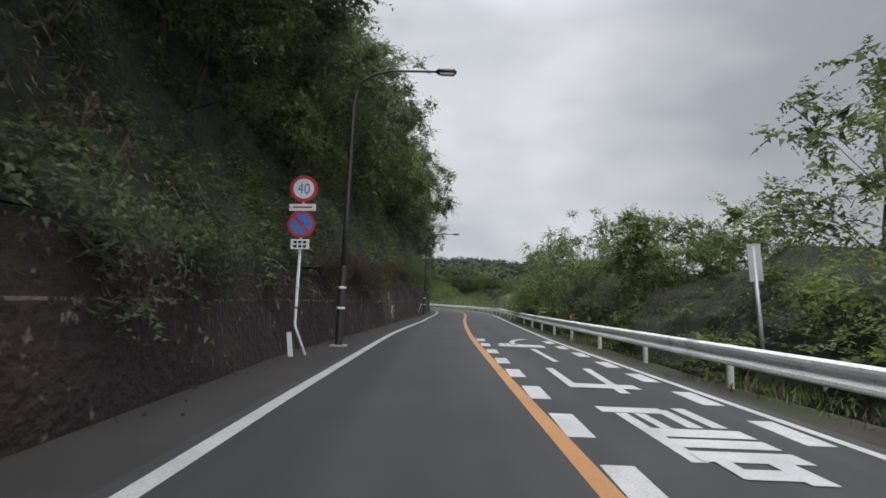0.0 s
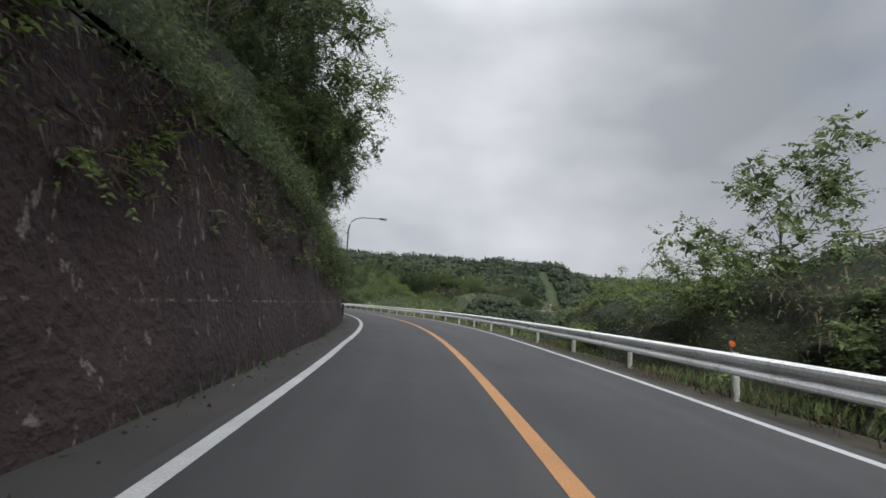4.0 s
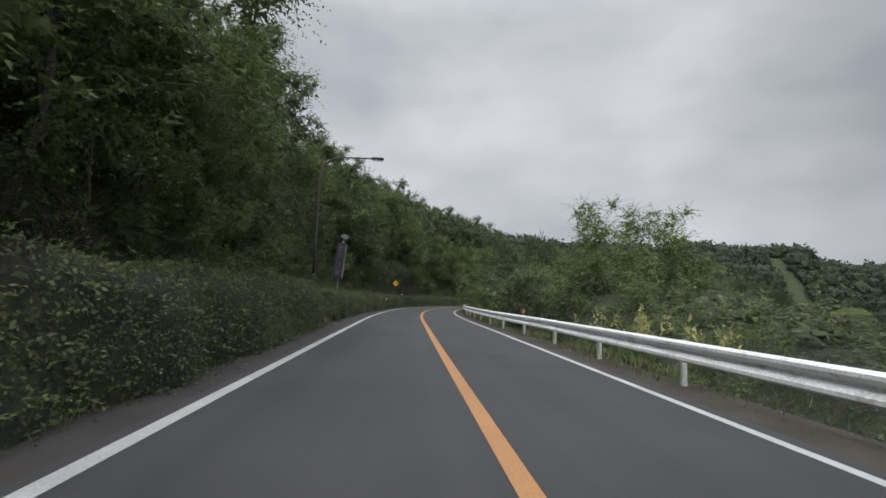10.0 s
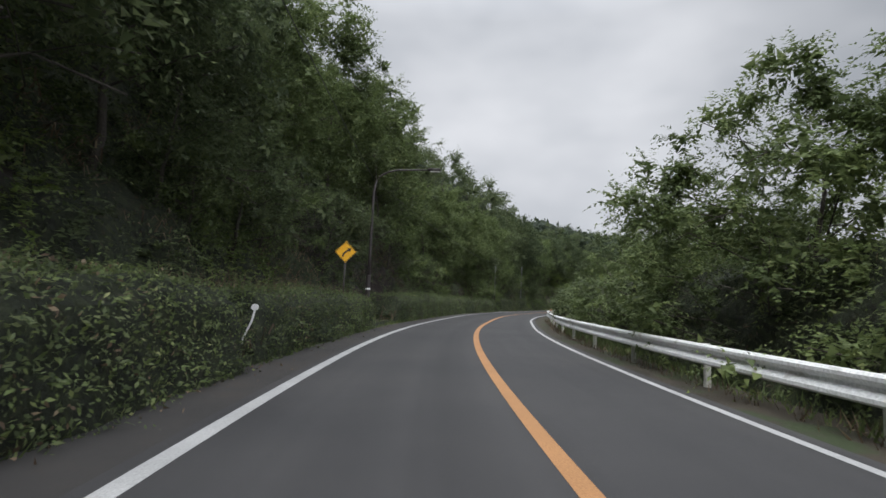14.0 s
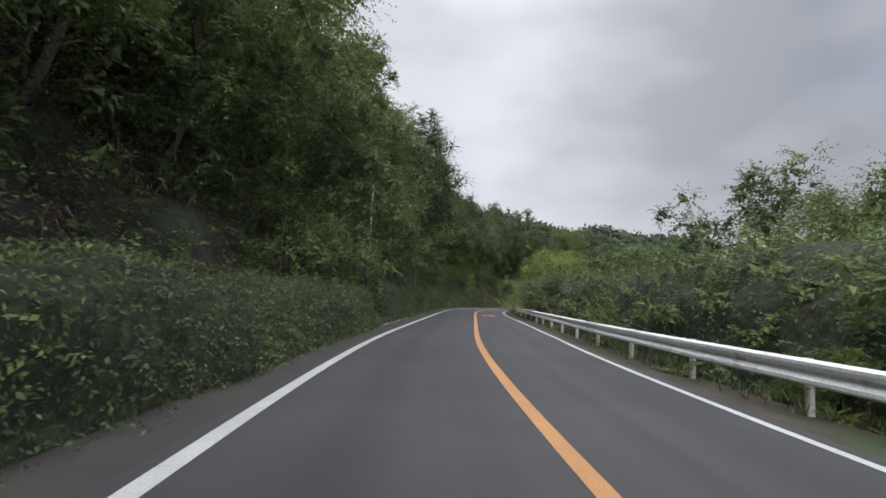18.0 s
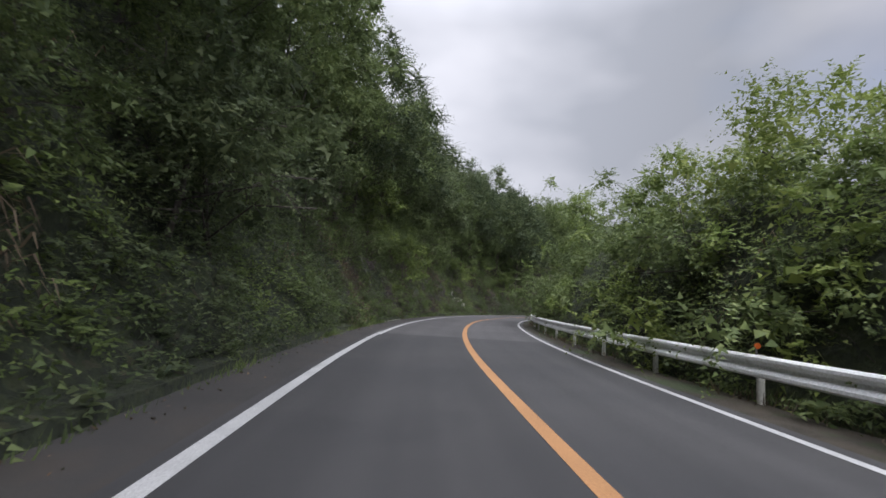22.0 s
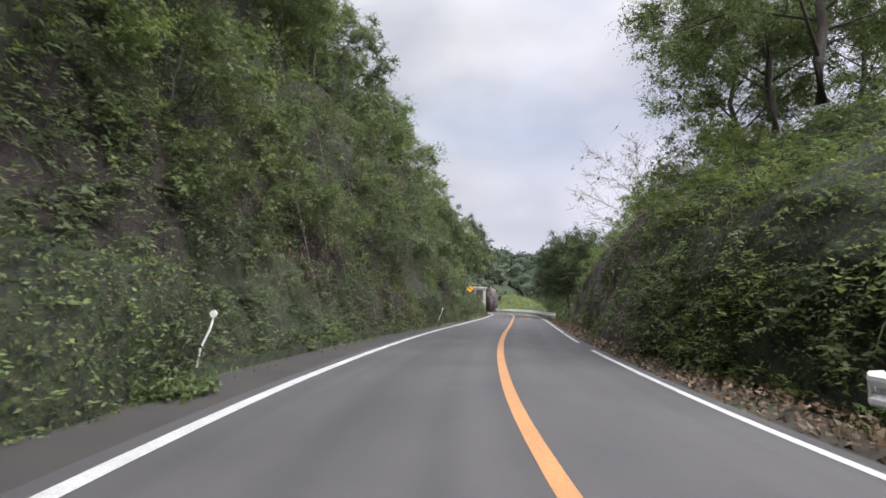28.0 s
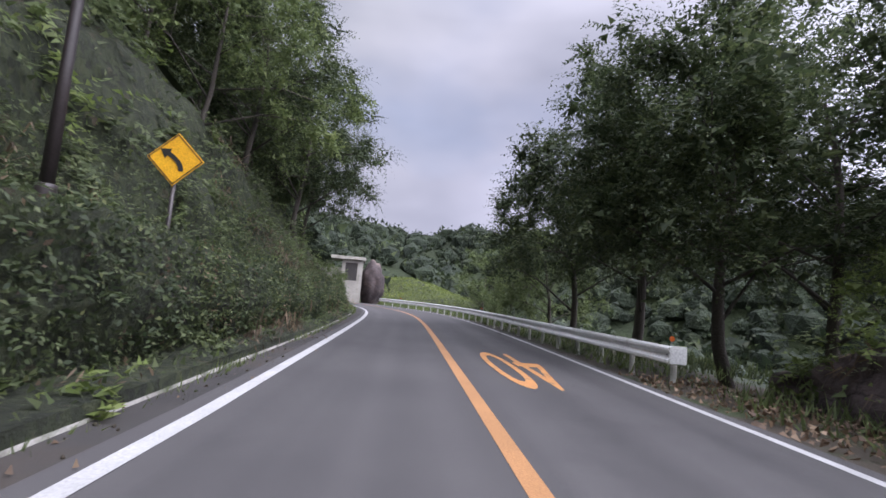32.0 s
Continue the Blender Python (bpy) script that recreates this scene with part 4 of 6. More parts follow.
def hedge(s0, s1, d_front, height, depth, seed, label, mat=LEAF_MID, size=0.062, per_m2=340, bulge=0.28, mix=LEAF_DARK, under=0.0):
    s = np.arange(s0, s1 + 0.01, 0.35)
    end = np.clip(np.minimum(s - s0, s1 - s) / 0.5 + 0.25, 0, 1)
    h = height * end * (1 + 0.10 * fbm(s / 2.5, 0 * s, seed, 2))
    f = d_front if callable(d_front) else (lambda q: d_front + 0 * q)
    fr = f(s)
    sg = -1 if fr[0] < 0 else 1
    g = shell(s, [(fr + sg * under, 0 * s - 0.1), (fr + sg * 0.05, h * (0.8 - 0.3 * (under > 0))), (fr + sg * 0.28, h), (fr + sg * depth, h * 0.98), (fr + sg * (depth + 0.15), 0 * s - 0.1)], bulge, seed)
    top = thing("hedge", label, "hedge", "roadside hedges")
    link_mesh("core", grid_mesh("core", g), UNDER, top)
    p, n = scatter(g, per_m2, rng)
    if sg > 0:
        n = -n
    pick = rng.random(len(p)) + 0.5 * fbm(p[:, 0] / 1.2, p[:, 1] / 1.2, seed, 2) > 0.62
    leaves("leaves", p[pick], n[pick], mat, size, "", parent=top, corners=4)
    leaves("shaded_leaves", p[~pick], n[~pick], mix, size, "", parent=top, corners=4)
    if bulge > 0.25:
        # loose leafy twigs stand out of an untrimmed hedge
        b0, n0 = scatter(g, 9, rng)
        n0 = n0 * -sg
        for nm, mt, part_of in (("outer_foliage", mat, rng.random(len(b0)) < 0.55), ("inner_foliage", mix, None)):
            m = part_of if part_of is not None else ~last
            last = m
            k = m.sum()
            way = unit(n0[m] + [0, 0, 0.4] + 0.6 * rng.normal(size=(k, 3)))
            quads, _ = sprigs(rng, b0[m], way, rng.uniform(0.25, 0.6, (k, 1)), 10, size * 1.35, corners=4)
            link_mesh(nm, quad_mesh(nm, quads), mt, top)
    # pale sprigs that stand proud in clumps, and a few rusty ones
    clump = fbm(p[:, 0] / 0.55, p[:, 1] / 0.55 + p[:, 2] / 0.4, seed + 5, 2)
    pale = (clump > 0.18) & (rng.random(len(p)) < 0.05)
    leaves("pale_leaves", p[pale] + n[pale] * 0.06, n[pale], LEAF_PALE, size * 1.15, "", parent=top, corners=4)
    rusty = (clump < -0.15) & (rng.random(len(p)) < 0.16)
    leaves("rusty_leaves", p[rusty] + n[rusty] * 0.03, n[rusty], LEAF_DRY, size, "", parent=top, corners=4)
    return top


hedge(126.5, 161.5, lambda q: foot_at(q) + 0.12, 1.5, 1.3, 61, "trimmed small-leaved green hedge along the shoulder")
hedge(165.0, 189.0, lambda q: foot_at(q) + 0.06, 1.35, 1.2, 62, "trimmed small-leaved green hedge below the slope")
hedge(189.6, 200.0, lambda q: foot_at(q) + 0.05, 1.25, 1.2, 63, "trimmed green hedge beside the yellow sign")
hedge(204.0, 241.0, lambda q: foot_at(q) + 0.03, 1.4, 1.3, 64, "long trimmed green hedge under the slope")
# from here the darker leaf mix puts shade into the hedges' colour
hedge(244.5, 262.5, lambda q: foot_at(q) - 0.25, 1.7, 1.2, 65, "overgrown roadside hedge behind the kerb", bulge=0.3, mat=LEAF_DARK, mix=LEAF_SHADED)
hedge(338.8, 343.4, lambda q: foot_at(q) + 0.05, 1.65, 2.0, 66, "rounded glossy green shrub at the cliff's foot", bulge=0.5, mat=LEAF_MID, mix=LEAF_SHADED)
hedge(369.5, 388.4, lambda q: foot_at(q) - 0.35, 1.7, 1.3, 67, "bushy green hedge behind the kerb", bulge=0.5, mat=LEAF_DARK, mix=LEAF_SHADED, size=0.075, under=0.45)
hedge(387.5, 411.0, lambda q: foot_at(q) - 0.5, 1.6, 1.6, 68, "bushy green hedge near the concrete wall", bulge=0.45, mat=LEAF_DARK, mix=LEAF_SHADED, size=0.075, under=0.45)

# right-hand thicket behind the guard rail
THICK_H = [(0, 1.8), (50, 2.0), (60, 2.2), (68, 3.0), (76, 2.9), (82, 2.3), (92, 2.4), (98, 2.1), (104, 1.2), (109, -1.0), (114, -1.6), (146, -1.5), (154, 0.4), (163, 2.3), (178, 3.0), (196, 2.8), (206, 2.3), (228, 2.9), (240, 2.9), (255, 2.3), (263, 3.3), (276, 4.2), (296, 4.6), (304, 3.4), (314, 3.2), (322, 4.2), (328, 4.4), (336, 2.6), (340, 0.6), (341, 0.3)]


def thicket(s0, s1, pairs, d_front, run, seed, label, cut=(-0.1, 0.2), bulge=1.15):
    s = np.arange(s0, s1, 0.7)
    h = keyed(s, pairs) + 0.55 * fbm(s / 6.0, 0 * s, seed, 3)
    f = d_front + 0.25 + 0.5 * fbm(s / 3.0, 0 * s, seed + 1, 2)
    lo = np.minimum(-0.35, h - 1.2)
    g = shell(s, [(f, lo), (f + 0.35, lo + (h - lo) * 0.55), (f + run * 0.35, lo + (h - lo) * 0.9), (f + run, h), (f + run + 3.5, h - 0.6), (f + run + 9, h - 5), (f + run + 15, h - 16)], bulge, seed, 6)
    # dark sheet behind the leaves, its colour stands for the shade in the gaps
    tagged(link_mesh("thicket_shade_sheet", grid_mesh("thicket_shade_sheet", g, True), UNDER), "dark sheet that stands for the shade inside the thicket", "thicket", kind="stuff")
    cover("thicket", g[:, :19], 100, 190, 0.6, label, cut, -1, 0.095, seed=seed, dry=0.40, clump=(0.45, 1.25), hollow_cut=-0.2)
    cover("thicket_back", g[:, 18:31], 60, 96, 0.7, label, cut, -1, 0.21, seed=seed, dry=0.40, clump=(0.6, 1.4), hollow_cut=-0.3)
    lp, ln = scatter(g[:, 30:], 5, rng)
    leaves("thicket_slope", lp, -ln, LEAF_FAR, 0.55, "dark scrub on the slope below the thicket", slim=0.7)
    bend = (s > 74) & (s < 102)
    if bend.any():
        cover("thicket_bend", g[bend][:, 18:31], 70, 90, 0.8, label, cut, -1, 0.13, seed=seed + 9, dry=0.5, clump=(0.5, 1.2), hollow_cut=-0.6)


for a, b, cut in ((20, 140, (-0.10, 0.16)), (139.3, 212, (0.25, 0.5)), (211.3, 284, (-0.05, 0.22)), (283.3, 340.5, (-0.24, 0.02))):
    thicket(a, b, THICK_H, 4.75, 3.2, 71, "dense green scrub behind the guard rail", cut=cut)

# ---- right-hand rock cut ----
CUT_H = [(335, 0.3), (339, 1.2), (343, 2.6), (347, 3.9), (352, 5.1), (358, 5.4), (366, 5.2), (372, 4.6), (378, 3.9), (384, 2.2), (388, 0.2)]
sc = np.arange(335, 388.1, 0.3)
ch = keyed(sc, CUT_H)
cf = keyed(sc, [(335, 5.6), (341, 4.9), (348, 4.2), (356, 4.1), (366, 4.6), (376, 4.9), (388, 6.2)])
cw = np.clip(ch / 3.0, 0, 1)


def cut_back(s, w, h, d, rise):
    return w * (h + rise) + (1 - w) * (right_z(s, d) - 0.5)


d1, d2 = cf + 0.5 * ch + 3.2, cf + 12
CG = shell(sc, [(cf, 0 * sc - 0.25), (cf + 0.15 * ch, ch * 0.75), (cf + 0.34 * ch, ch), (d1, cut_back(sc, cw, ch, d1, 2.2)), (d2, cut_back(sc, cw, ch, d2, 2.6)), (cf + 30, 0 * sc - 13.5)], 0.5, 81, 16)
step = np.round(2.6 * fbm(sc[:, None] / 1.7 + 0 * CG[:, :, 2], CG[:, :, 2] / 1.1, 85, 2)) / 2.6 + 0.5 * np.round(3 * fbm(sc[:, None] / 0.7 + 0 * CG[:, :, 2], CG[:, :, 2] / 0.5, 86, 2)) / 3
out = np.stack([np.cos(heading(sc)), np.sin(heading(sc)), 0 * sc], -1)
CG = CG - 0.14 * (step * np.clip(CG[:, :, 2], 0, 1) * (np.arange(CG.shape[1]) < 34))[:, :, None] * out[:, None]
tagged(link_mesh("cut_mound", grid_mesh("cut_mound", CG[sc < 351.5], True), UNDER), "earth mound before the rock cut", "bank", kind="structure")
rock_me = grid_mesh("rock_cut", CG[sc > 351][:, :46], True)
tagged(link_mesh("cut_rear_slope", grid_mesh("cut_rear_slope", CG[sc > 351][:, 45:], True), UNDER), "overgrown slope behind the rock cut", "slope", kind="structure")
tagged(link_mesh("rock_cut", rock_me, ROCK), "dark weathered rock face of the road cut", "rock", kind="structure")
near_cut = sc < 352.5
P, N = scatter(CG[sc > 351][:, 57:], 7, rng)
leaves("rear_slope_leaves", P, -N, LEAF_FAR, 0.6, "dark shrubs on the slope behind the rock cut")
cover("cut_mound", CG[near_cut][:, :58], 120, 190, 1.8, "ferns and creepers on the mound before the rock cut", (-0.55, -0.18), -1, seed=87, dry=0.40, size=0.095, hollow_cut=-0.5)
cover("cut_top", CG[sc > 352][:, 26:58], 80, 120, 1.3, "shrubs and ferns along the top of the rock cut", (-0.16, 0.08), -1, seed=88, dry=0.36, size=0.1)
cover("cut_end", CG[sc > 375][:, 16:44], 80, 130, 1.5, "leafy shrubs hanging over the end of the rock cut", (-0.25, 0.1), -1, seed=89, dry=0.4, size=0.1, clump=(0.5, 1.2))
cover("cut_foot", CG[sc > 373][:, 2:20], 30, 60, 0.5, "dry stems and seedlings on the end of the rock cut", (0.0, 0.3), -1, seed=90, dry=-0.05, size=0.1)
P, N = scatter(CG[sc > 352][:, :34], 70, rng)
m = fbm(P[:, 0] / 1.6, P[:, 1] / 1.6 + P[:, 2], 83, 3) > 0.02
leaves("cut_creepers", P[m], -N[m], LEAF_MID, 0.17, "creepers hanging on the rock cut", droop=0.8)
m = fbm(P[:, 0] / 1.1, P[:, 1] / 1.1 + P[:, 2], 84, 3) > 0.25
leaves("cut_dry_stems", P[m], -N[m], LEAF_DRY, 0.3, "dry stems hanging on the rock cut", slim=0.1, droop=1.5)


# ---- sunny grass bank past the end of the rail ----
sg = np.arange(434, 470, 0.8)
eg = np.clip(np.minimum(sg - 434, 470 - sg) / 8.0, 0.05, 1)
close = np.clip(np.minimum(sg - 434, sg[-1] - sg) / 2.4, 0, 1)
BG = shell(sg, [(d + 0 * sg, (z * (eg if z > 0 else 1) + 12) * close - 12) for d, z in ((8.0, -11.0), (9.0, -1.5), (11.0, 1.4), (15.0, 2.6), (20.0, 3.8), (25.0, 3.0), (36.0, -13.0))], 0.4, 95, 5)
tagged(link_mesh("grass_bank", grid_mesh("grass_bank", BG, True), UNDER), "bright green grassy bank beyond the bend", "bank", kind="structure")
P, N = scatter(BG[:, :26], 45, rng)
PB, NB = scatter(BG[:, 24:], 9, rng)
leaves("bank_rear_leaves", PB, -NB, LEAF_FAR, 0.6, "dark shrubs on the back of the grassy bank")
leaves("bank_grass", P, -N, LEAF_YELLOW, 0.3, "bright green grass on the bank beyond the bend", "grass", slim=0.25, lift=0.8)

# ---- trees ----
def make_tree(label, height, spread, seed, mat, clusters=55, per=60, leaf=0.26, bare_to=0.3, wood=BARK, category="tree", name="tree", thick=0.02, twigs=0, lift=0.10, lobe=0.25):
    """A tree at the origin: tapered trunk, limbs, and a crown of loose leaf clumps."""
    r = np.random.default_rng(seed)
    top = thing(name, label, category, "roadside trees")
    zs = np.linspace(0, height * 0.86, 8)
    wob = np.cumsum(r.normal(size=(8, 2)) * 0.05 * height / 8 * 2.2, 0)
    wob[0] = 0
    trunk = np.column_stack([wob, zs])
    rad0 = thick * height
    limbs, tips = [tube(trunk, np.linspace(rad0, rad0 * 0.25, 8), 8)], []
    for k in range(13):
        f = bare_to + (0.97 - bare_to) * (k + r.random()) / 13
        b = np.array([np.interp(f * zs[-1], zs, trunk[:, i]) for i in range(3)])
        az = k * 2.4 + r.normal() * 0.4
        reach = spread * (0.55 + 0.55 * math.sin(math.pi * min(1, 0.25 + f * 0.75))) * (0.8 + 0.4 * r.random())
        rise = height * (lift + 0.16 * r.random())
        e = b + np.array([math.cos(az) * reach, math.sin(az) * reach, rise])
        m = (b + e) / 2 + np.array([0, 0, 0.10 * reach]) + r.normal(size=3) * 0.12
        limbs.append(tube([b, m, e], [rad0 * 0.38 * (1.1 - f), rad0 * 0.24 * (1.1 - f), 0.012], 5))
        tips += [(m * 0.4 + e * 0.6), e]
        for q in range(2):
            st = b * 0.45 + e * 0.55 if q else m
            e2 = st + unit(r.normal(size=3) + np.array([math.cos(az), math.sin(az), 0.5])) * reach * 0.45
            limbs.append(tube([st, (st + e2) / 2 + [0, 0, 0.08], e2], [rad0 * 0.14, rad0 * 0.09, 0.008], 4))
            tips.append(e2)
        for q in range(twigs):
            st = m * (1 - q / twigs) + e * (q / twigs)
            e2 = st + unit(r.normal(size=3) * 0.7 + np.array([math.cos(az), math.sin(az), 0.7])) * reach * (0.25 + 0.3 * r.random())
            limbs.append(tube([st, (st + e2) / 2 + r.normal(size=3) * 0.05, e2], [0.016, 0.011, 0.005], 3))
            e3 = (st + e2) / 2 + unit(r.normal(size=3) + np.array([0, 0, 0.7])) * reach * 0.22
            limbs.append(tube([(st + e2) / 2, e3], [0.009, 0.004], 3))
            tips.append(e2)
    tips.append(trunk[-1] + [0, 0, height * 0.08])
    tube_part("trunk", limbs, wood, top, "trunk with its limbs")
    tips = np.array(tips)
    if clusters:
        c = tips[r.integers(0, len(tips), clusters)] + r.normal(size=(clusters, 3)) * 0.19 * spread * [1, 1, 0.75]
        size = spread * lobe * (0.65 + 0.7 * r.random((clusters, 1)))
        m = max(3, per // 8)
        idx = np.repeat(np.arange(clusters), m)
        v = unit(r.normal(size=(len(idx), 3)) + [0, 0, 0.35])
        quads, _ = sprigs(r, c[idx] + v * size[idx] * 0.3 * [1, 1, 0.7], v, size[idx] * (0.6 + 0.4 * r.random((len(idx), 1))), 10, leaf * 1.15, sag=0.3)
        idx = np.repeat(np.arange(clusters), max(2, per // 7))
        v = unit(r.normal(size=(len(idx), 3)))
        inner = leaf_quads(r, c[idx] + v * size[idx] * 0.42 * r.random((len(idx), 1)) * [1, 1, 0.6], unit(v + [0, 0, 0.6]), leaf * 1.7, slim=0.6)
        link_mesh("crown", quad_mesh("crown", np.concatenate([quads, inner])), mat, top)
    return top


TREES = {
    "broad": make_tree("broad dark green tree with a dense rounded crown", 8.0, 3.1, 101, LEAF_DARK, 170, 136, 0.125, 0.2, thick=0.012, lobe=0.25),
    "tall": make_tree("tall dark green tree with layered limbs", 9.0, 2.6, 102, LEAF_DARK, 165, 136, 0.12, 0.22, thick=0.011, lobe=0.26),
    "green": make_tree("mid-green leafy tree with a full crown", 7.0, 2.8, 103, LEAF_MID, 165, 128, 0.115, 0.18, thick=0.012, lobe=0.25),
    "round": make_tree("large dark tree with fine leaves and heavy limbs", 8.0, 3.2, 108, LEAF_MID, 190, 176, 0.10, 0.14, thick=0.020, lobe=0.25),
    # this tree's shade is put into its darker leaf colour
    "shade": make_tree("large dark tree on heavy limbs, shade put into its leaf colour", 8.0, 3.2, 119, LEAF_SHADED, 210, 190, 0.105, 0.2, thick=0.020, lobe=0.25),
    "leafy": make_tree("mid-green leafy tree with an open crown", 7.0, 2.8, 109, LEAF_MID, 150, 128, 0.095, 0.08, thick=0.013, lobe=0.24),
    "airy": make_tree("slender light green tree with gaps between its leaves", 6.5, 2.2, 104, LEAF_MID, 95, 105, 0.10, 0.22, thick=0.012),
    "layered": make_tree("green tree with leaf pads in flat layers on dark limbs", 6.6, 2.6, 116, LEAF_MID, 120, 190, 0.11, 0.45, thick=0.016, lobe=0.25, lift=0.12),
    "pale": make_tree("tall pale green tree with an airy rounded crown", 7.6, 2.6, 117, LEAF_LIGHT, 120, 130, 0.095, 0.25, thick=0.014, lobe=0.24, twigs=2),
    "slender": make_tree("slender tree with an open crown on thin limbs", 6.5, 2.0, 110, LEAF_MID, 75, 80, 0.10, 0.46, thick=0.013),
    "bright": make_tree("bright yellow-green leafy tree", 5.5, 2.7, 105, LEAF_YELLOW, 150, 110, 0.085, 0.04, thick=0.013, lobe=0.25),
    "bush": make_tree("low spreading green bush with many stems", 2.6, 1.6, 106, LEAF_MID, 46, 115, 0.078, 0.02, lobe=0.34, category="bush", name="bush"),
    "back": make_tree("dark green tree standing back in the woods", 8.5, 3.0, 114, LEAF_DARK, 120, 80, 0.18, 0.05, thick=0.012, lobe=0.28),
    "shrub": make_tree("upright green shrub with loose sprays of leaves", 2.4, 1.3, 112, LEAF_MID, 40, 130, 0.076, 0.02, lobe=0.30, category="bush", name="bush"),
    "dark_bush": make_tree("dark green glossy shrub growing from the bank", 2.6, 1.5, 118, LEAF_DARK, 46, 130, 0.085, 0.02, lobe=0.33, category="bush", name="bush"),
    "pale_bush": make_tree("low yellow-green bush with arching stems", 2.3, 1.5, 113, LEAF_LIGHT, 42, 125, 0.078, 0.02, lobe=0.32, category="bush", name="bush"),
    "bare": make_tree("nearly leafless pale tree with fine branches", 6.4, 3.6, 107, LEAF_MID, 70, 14, 0.10, 0.04, DEAD_WOOD, thick=0.016, twigs=16, lift=0.38),
}
used = set()


def plant(kind, s, d, z=None, size=1.0, turn=0.0, lean=0.0):
    if z is None:
        z = bank_z(s, d) if d < 0 else float(right_z(np.array(float(s)), np.array(float(d))))
    m = spot(s, d, z - 0.15, turn, 1.0) @ pose(0, 0, 0, 0, lean, 0) @ Matrix.Scale(size, 4)
    if kind in used:
        ob = copy_thing(TREES[kind], m)
        ob.matrix_basis = m
    else:
        ob = TREES[kind]
        ob.matrix_basis = m
        used.add(kind)
    return ob


r = random.Random(5)
ROW_D = [(40, -6.2), (105, -6.2), (118, -8.4), (140, -8.0), (150, -7.6), (170, -9.4), (190, -8.4), (215, -8.4), (235, -8.4), (246, -6.6), (262, -6.8), (275, -7.4), (286, -8.0), (300, -8.0), (330, -8.6), (345, -9.0), (352, -9.4), (375, -9.4), (392, -8.8), (420, -9.5)]
s = 30.0
while s < 425:
    d = float(keyed(s, ROW_D)) + r.uniform(-0.8, 0.6)
    kind = r.choice(["broad", "tall", "green", "green"]) if s < 300 else r.choice(["broad", "green", "tall", "green"])
    plant(kind, s, d, None, r.uniform(0.8, 1.1) * float(keyed(s, [(40, 1.0), (170, 1.0), (190, 1.2), (290, 1.15), (315, 1.25), (345, 1.2), (355, 0.75), (385, 0.75), (395, 0.85), (420, 0.85)])), r.uniform(0, 360), r.uniform(-3, 8))
    s += r.uniform(3.6, 5.6)
s = 32.0
while s < 430:
    plant("back", s, float(keyed(s, ROW_D)) - r.uniform(4.5, 8), None, r.uniform(0.9, 1.25), r.uniform(0, 360))
    s += r.uniform(8.5, 11)
# right side, one by one
for kind, s, d, size in (("slender", 53.5, 9.3, 1.42), ("airy", 58.5, 8.6, 0.95), ("layered", 59.5, 7.4, 0.9), ("leafy", 66.0, 7.8, 0.85), ("leafy", 70.0, 7.2, 1.0), ("leafy", 74, 7.2, 1.08), ("leafy", 77.5, 7.0, 1.0), ("airy", 81, 7.4, 1.0), ("leafy", 84.5, 8.6, 0.85), ("leafy", 78, 11.0, 1.1),
                         ("slender", 92.5, 7.2, 0.98), ("bright", 89.5, 8.4, 0.7), ("leafy", 96.5, 8.2, 0.66), ("leafy", 100, 8.5, 0.7), ("leafy", 104, 9.5, 0.7), ("bright", 98, 10.0, 0.8),
                         ("leafy", 159.5, 8.2, 0.6), ("round", 162.5, 7.8, 0.6), ("round", 166.5, 9.6, 1.0), ("leafy", 172, 8.4, 0.72), ("leafy", 177, 8.0, 0.75), ("airy", 180, 8.5, 0.75), ("shade", 183.0, 8.4, 0.95), ("round", 187.0, 9.8, 0.8), ("layered", 191.3, 6.6, 1.02), ("leafy", 198.5, 7.2, 0.9), ("round", 200, 10.2, 0.85), ("leafy", 202, 8.0, 0.95), ("leafy", 207, 8.4, 0.7),
                         ("bright", 220, 9.5, 0.6), ("broad", 245, 13.6, 1.35), ("round", 237.5, 11.5, 1.0), ("leafy", 240, 8.2, 0.62), ("leafy", 250, 8.6, 0.55), ("leafy", 258, 9.4, 0.5), ("leafy", 264.5, 8.6, 0.75), ("pale", 270, 7.6, 0.9), ("bright", 274.0, 8.0, 1.4), ("pale", 278.5, 7.9, 1.1), ("leafy", 282.5, 8.2, 1.15), ("leafy", 287, 8.4, 0.95), ("leafy", 291, 7.2, 1.05), ("pale", 297.0, 8.6, 1.45), ("leafy", 303.5, 9.0, 1.15), ("leafy", 308, 8.8, 0.9),
                         ("leafy", 312, 9.0, 0.9), ("leafy", 318, 8.6, 1.12), ("leafy", 324, 8.4, 1.3), ("leafy", 329, 8.8, 1.3), ("leafy", 334, 10.0, 1.0),
                         ("round", 350, 8.6, 1.0), ("round", 354, 9.4, 1.0), ("round", 359, 9.6, 0.95), ("round", 356, 14.0, 0.9), ("airy", 370, 9.0, 0.6), ("leafy", 375, 9.5, 0.6), ("shade", 389.3, 8.6, 1.05), ("shade", 391.5, 7.6, 1.2), ("shade", 396, 7.2, 1.25), ("shade", 402, 7.0, 1.1), ("round", 407, 7.6, 0.8), ("leafy", 413, 7.4, 0.75), ("round", 420, 8.0, 0.7)):
    z = None
    if 338 < s < 387:
        z = float(keyed(s, CUT_H)) + (2.6 if s < 362 else 1.4)
    plant(kind, s, d, z, size, (s * 47) % 360)
plant("shrub", 68.55, -4.02, 0.12, 0.24, 20)
plant("dark_bush", 69.1, -4.02, 0.1, 0.2, 120)
plant("bush", 408.6, -5.6, None, 0.7, 40)
plant("shrub", 410.3, -5.9, None, 0.75, 140)
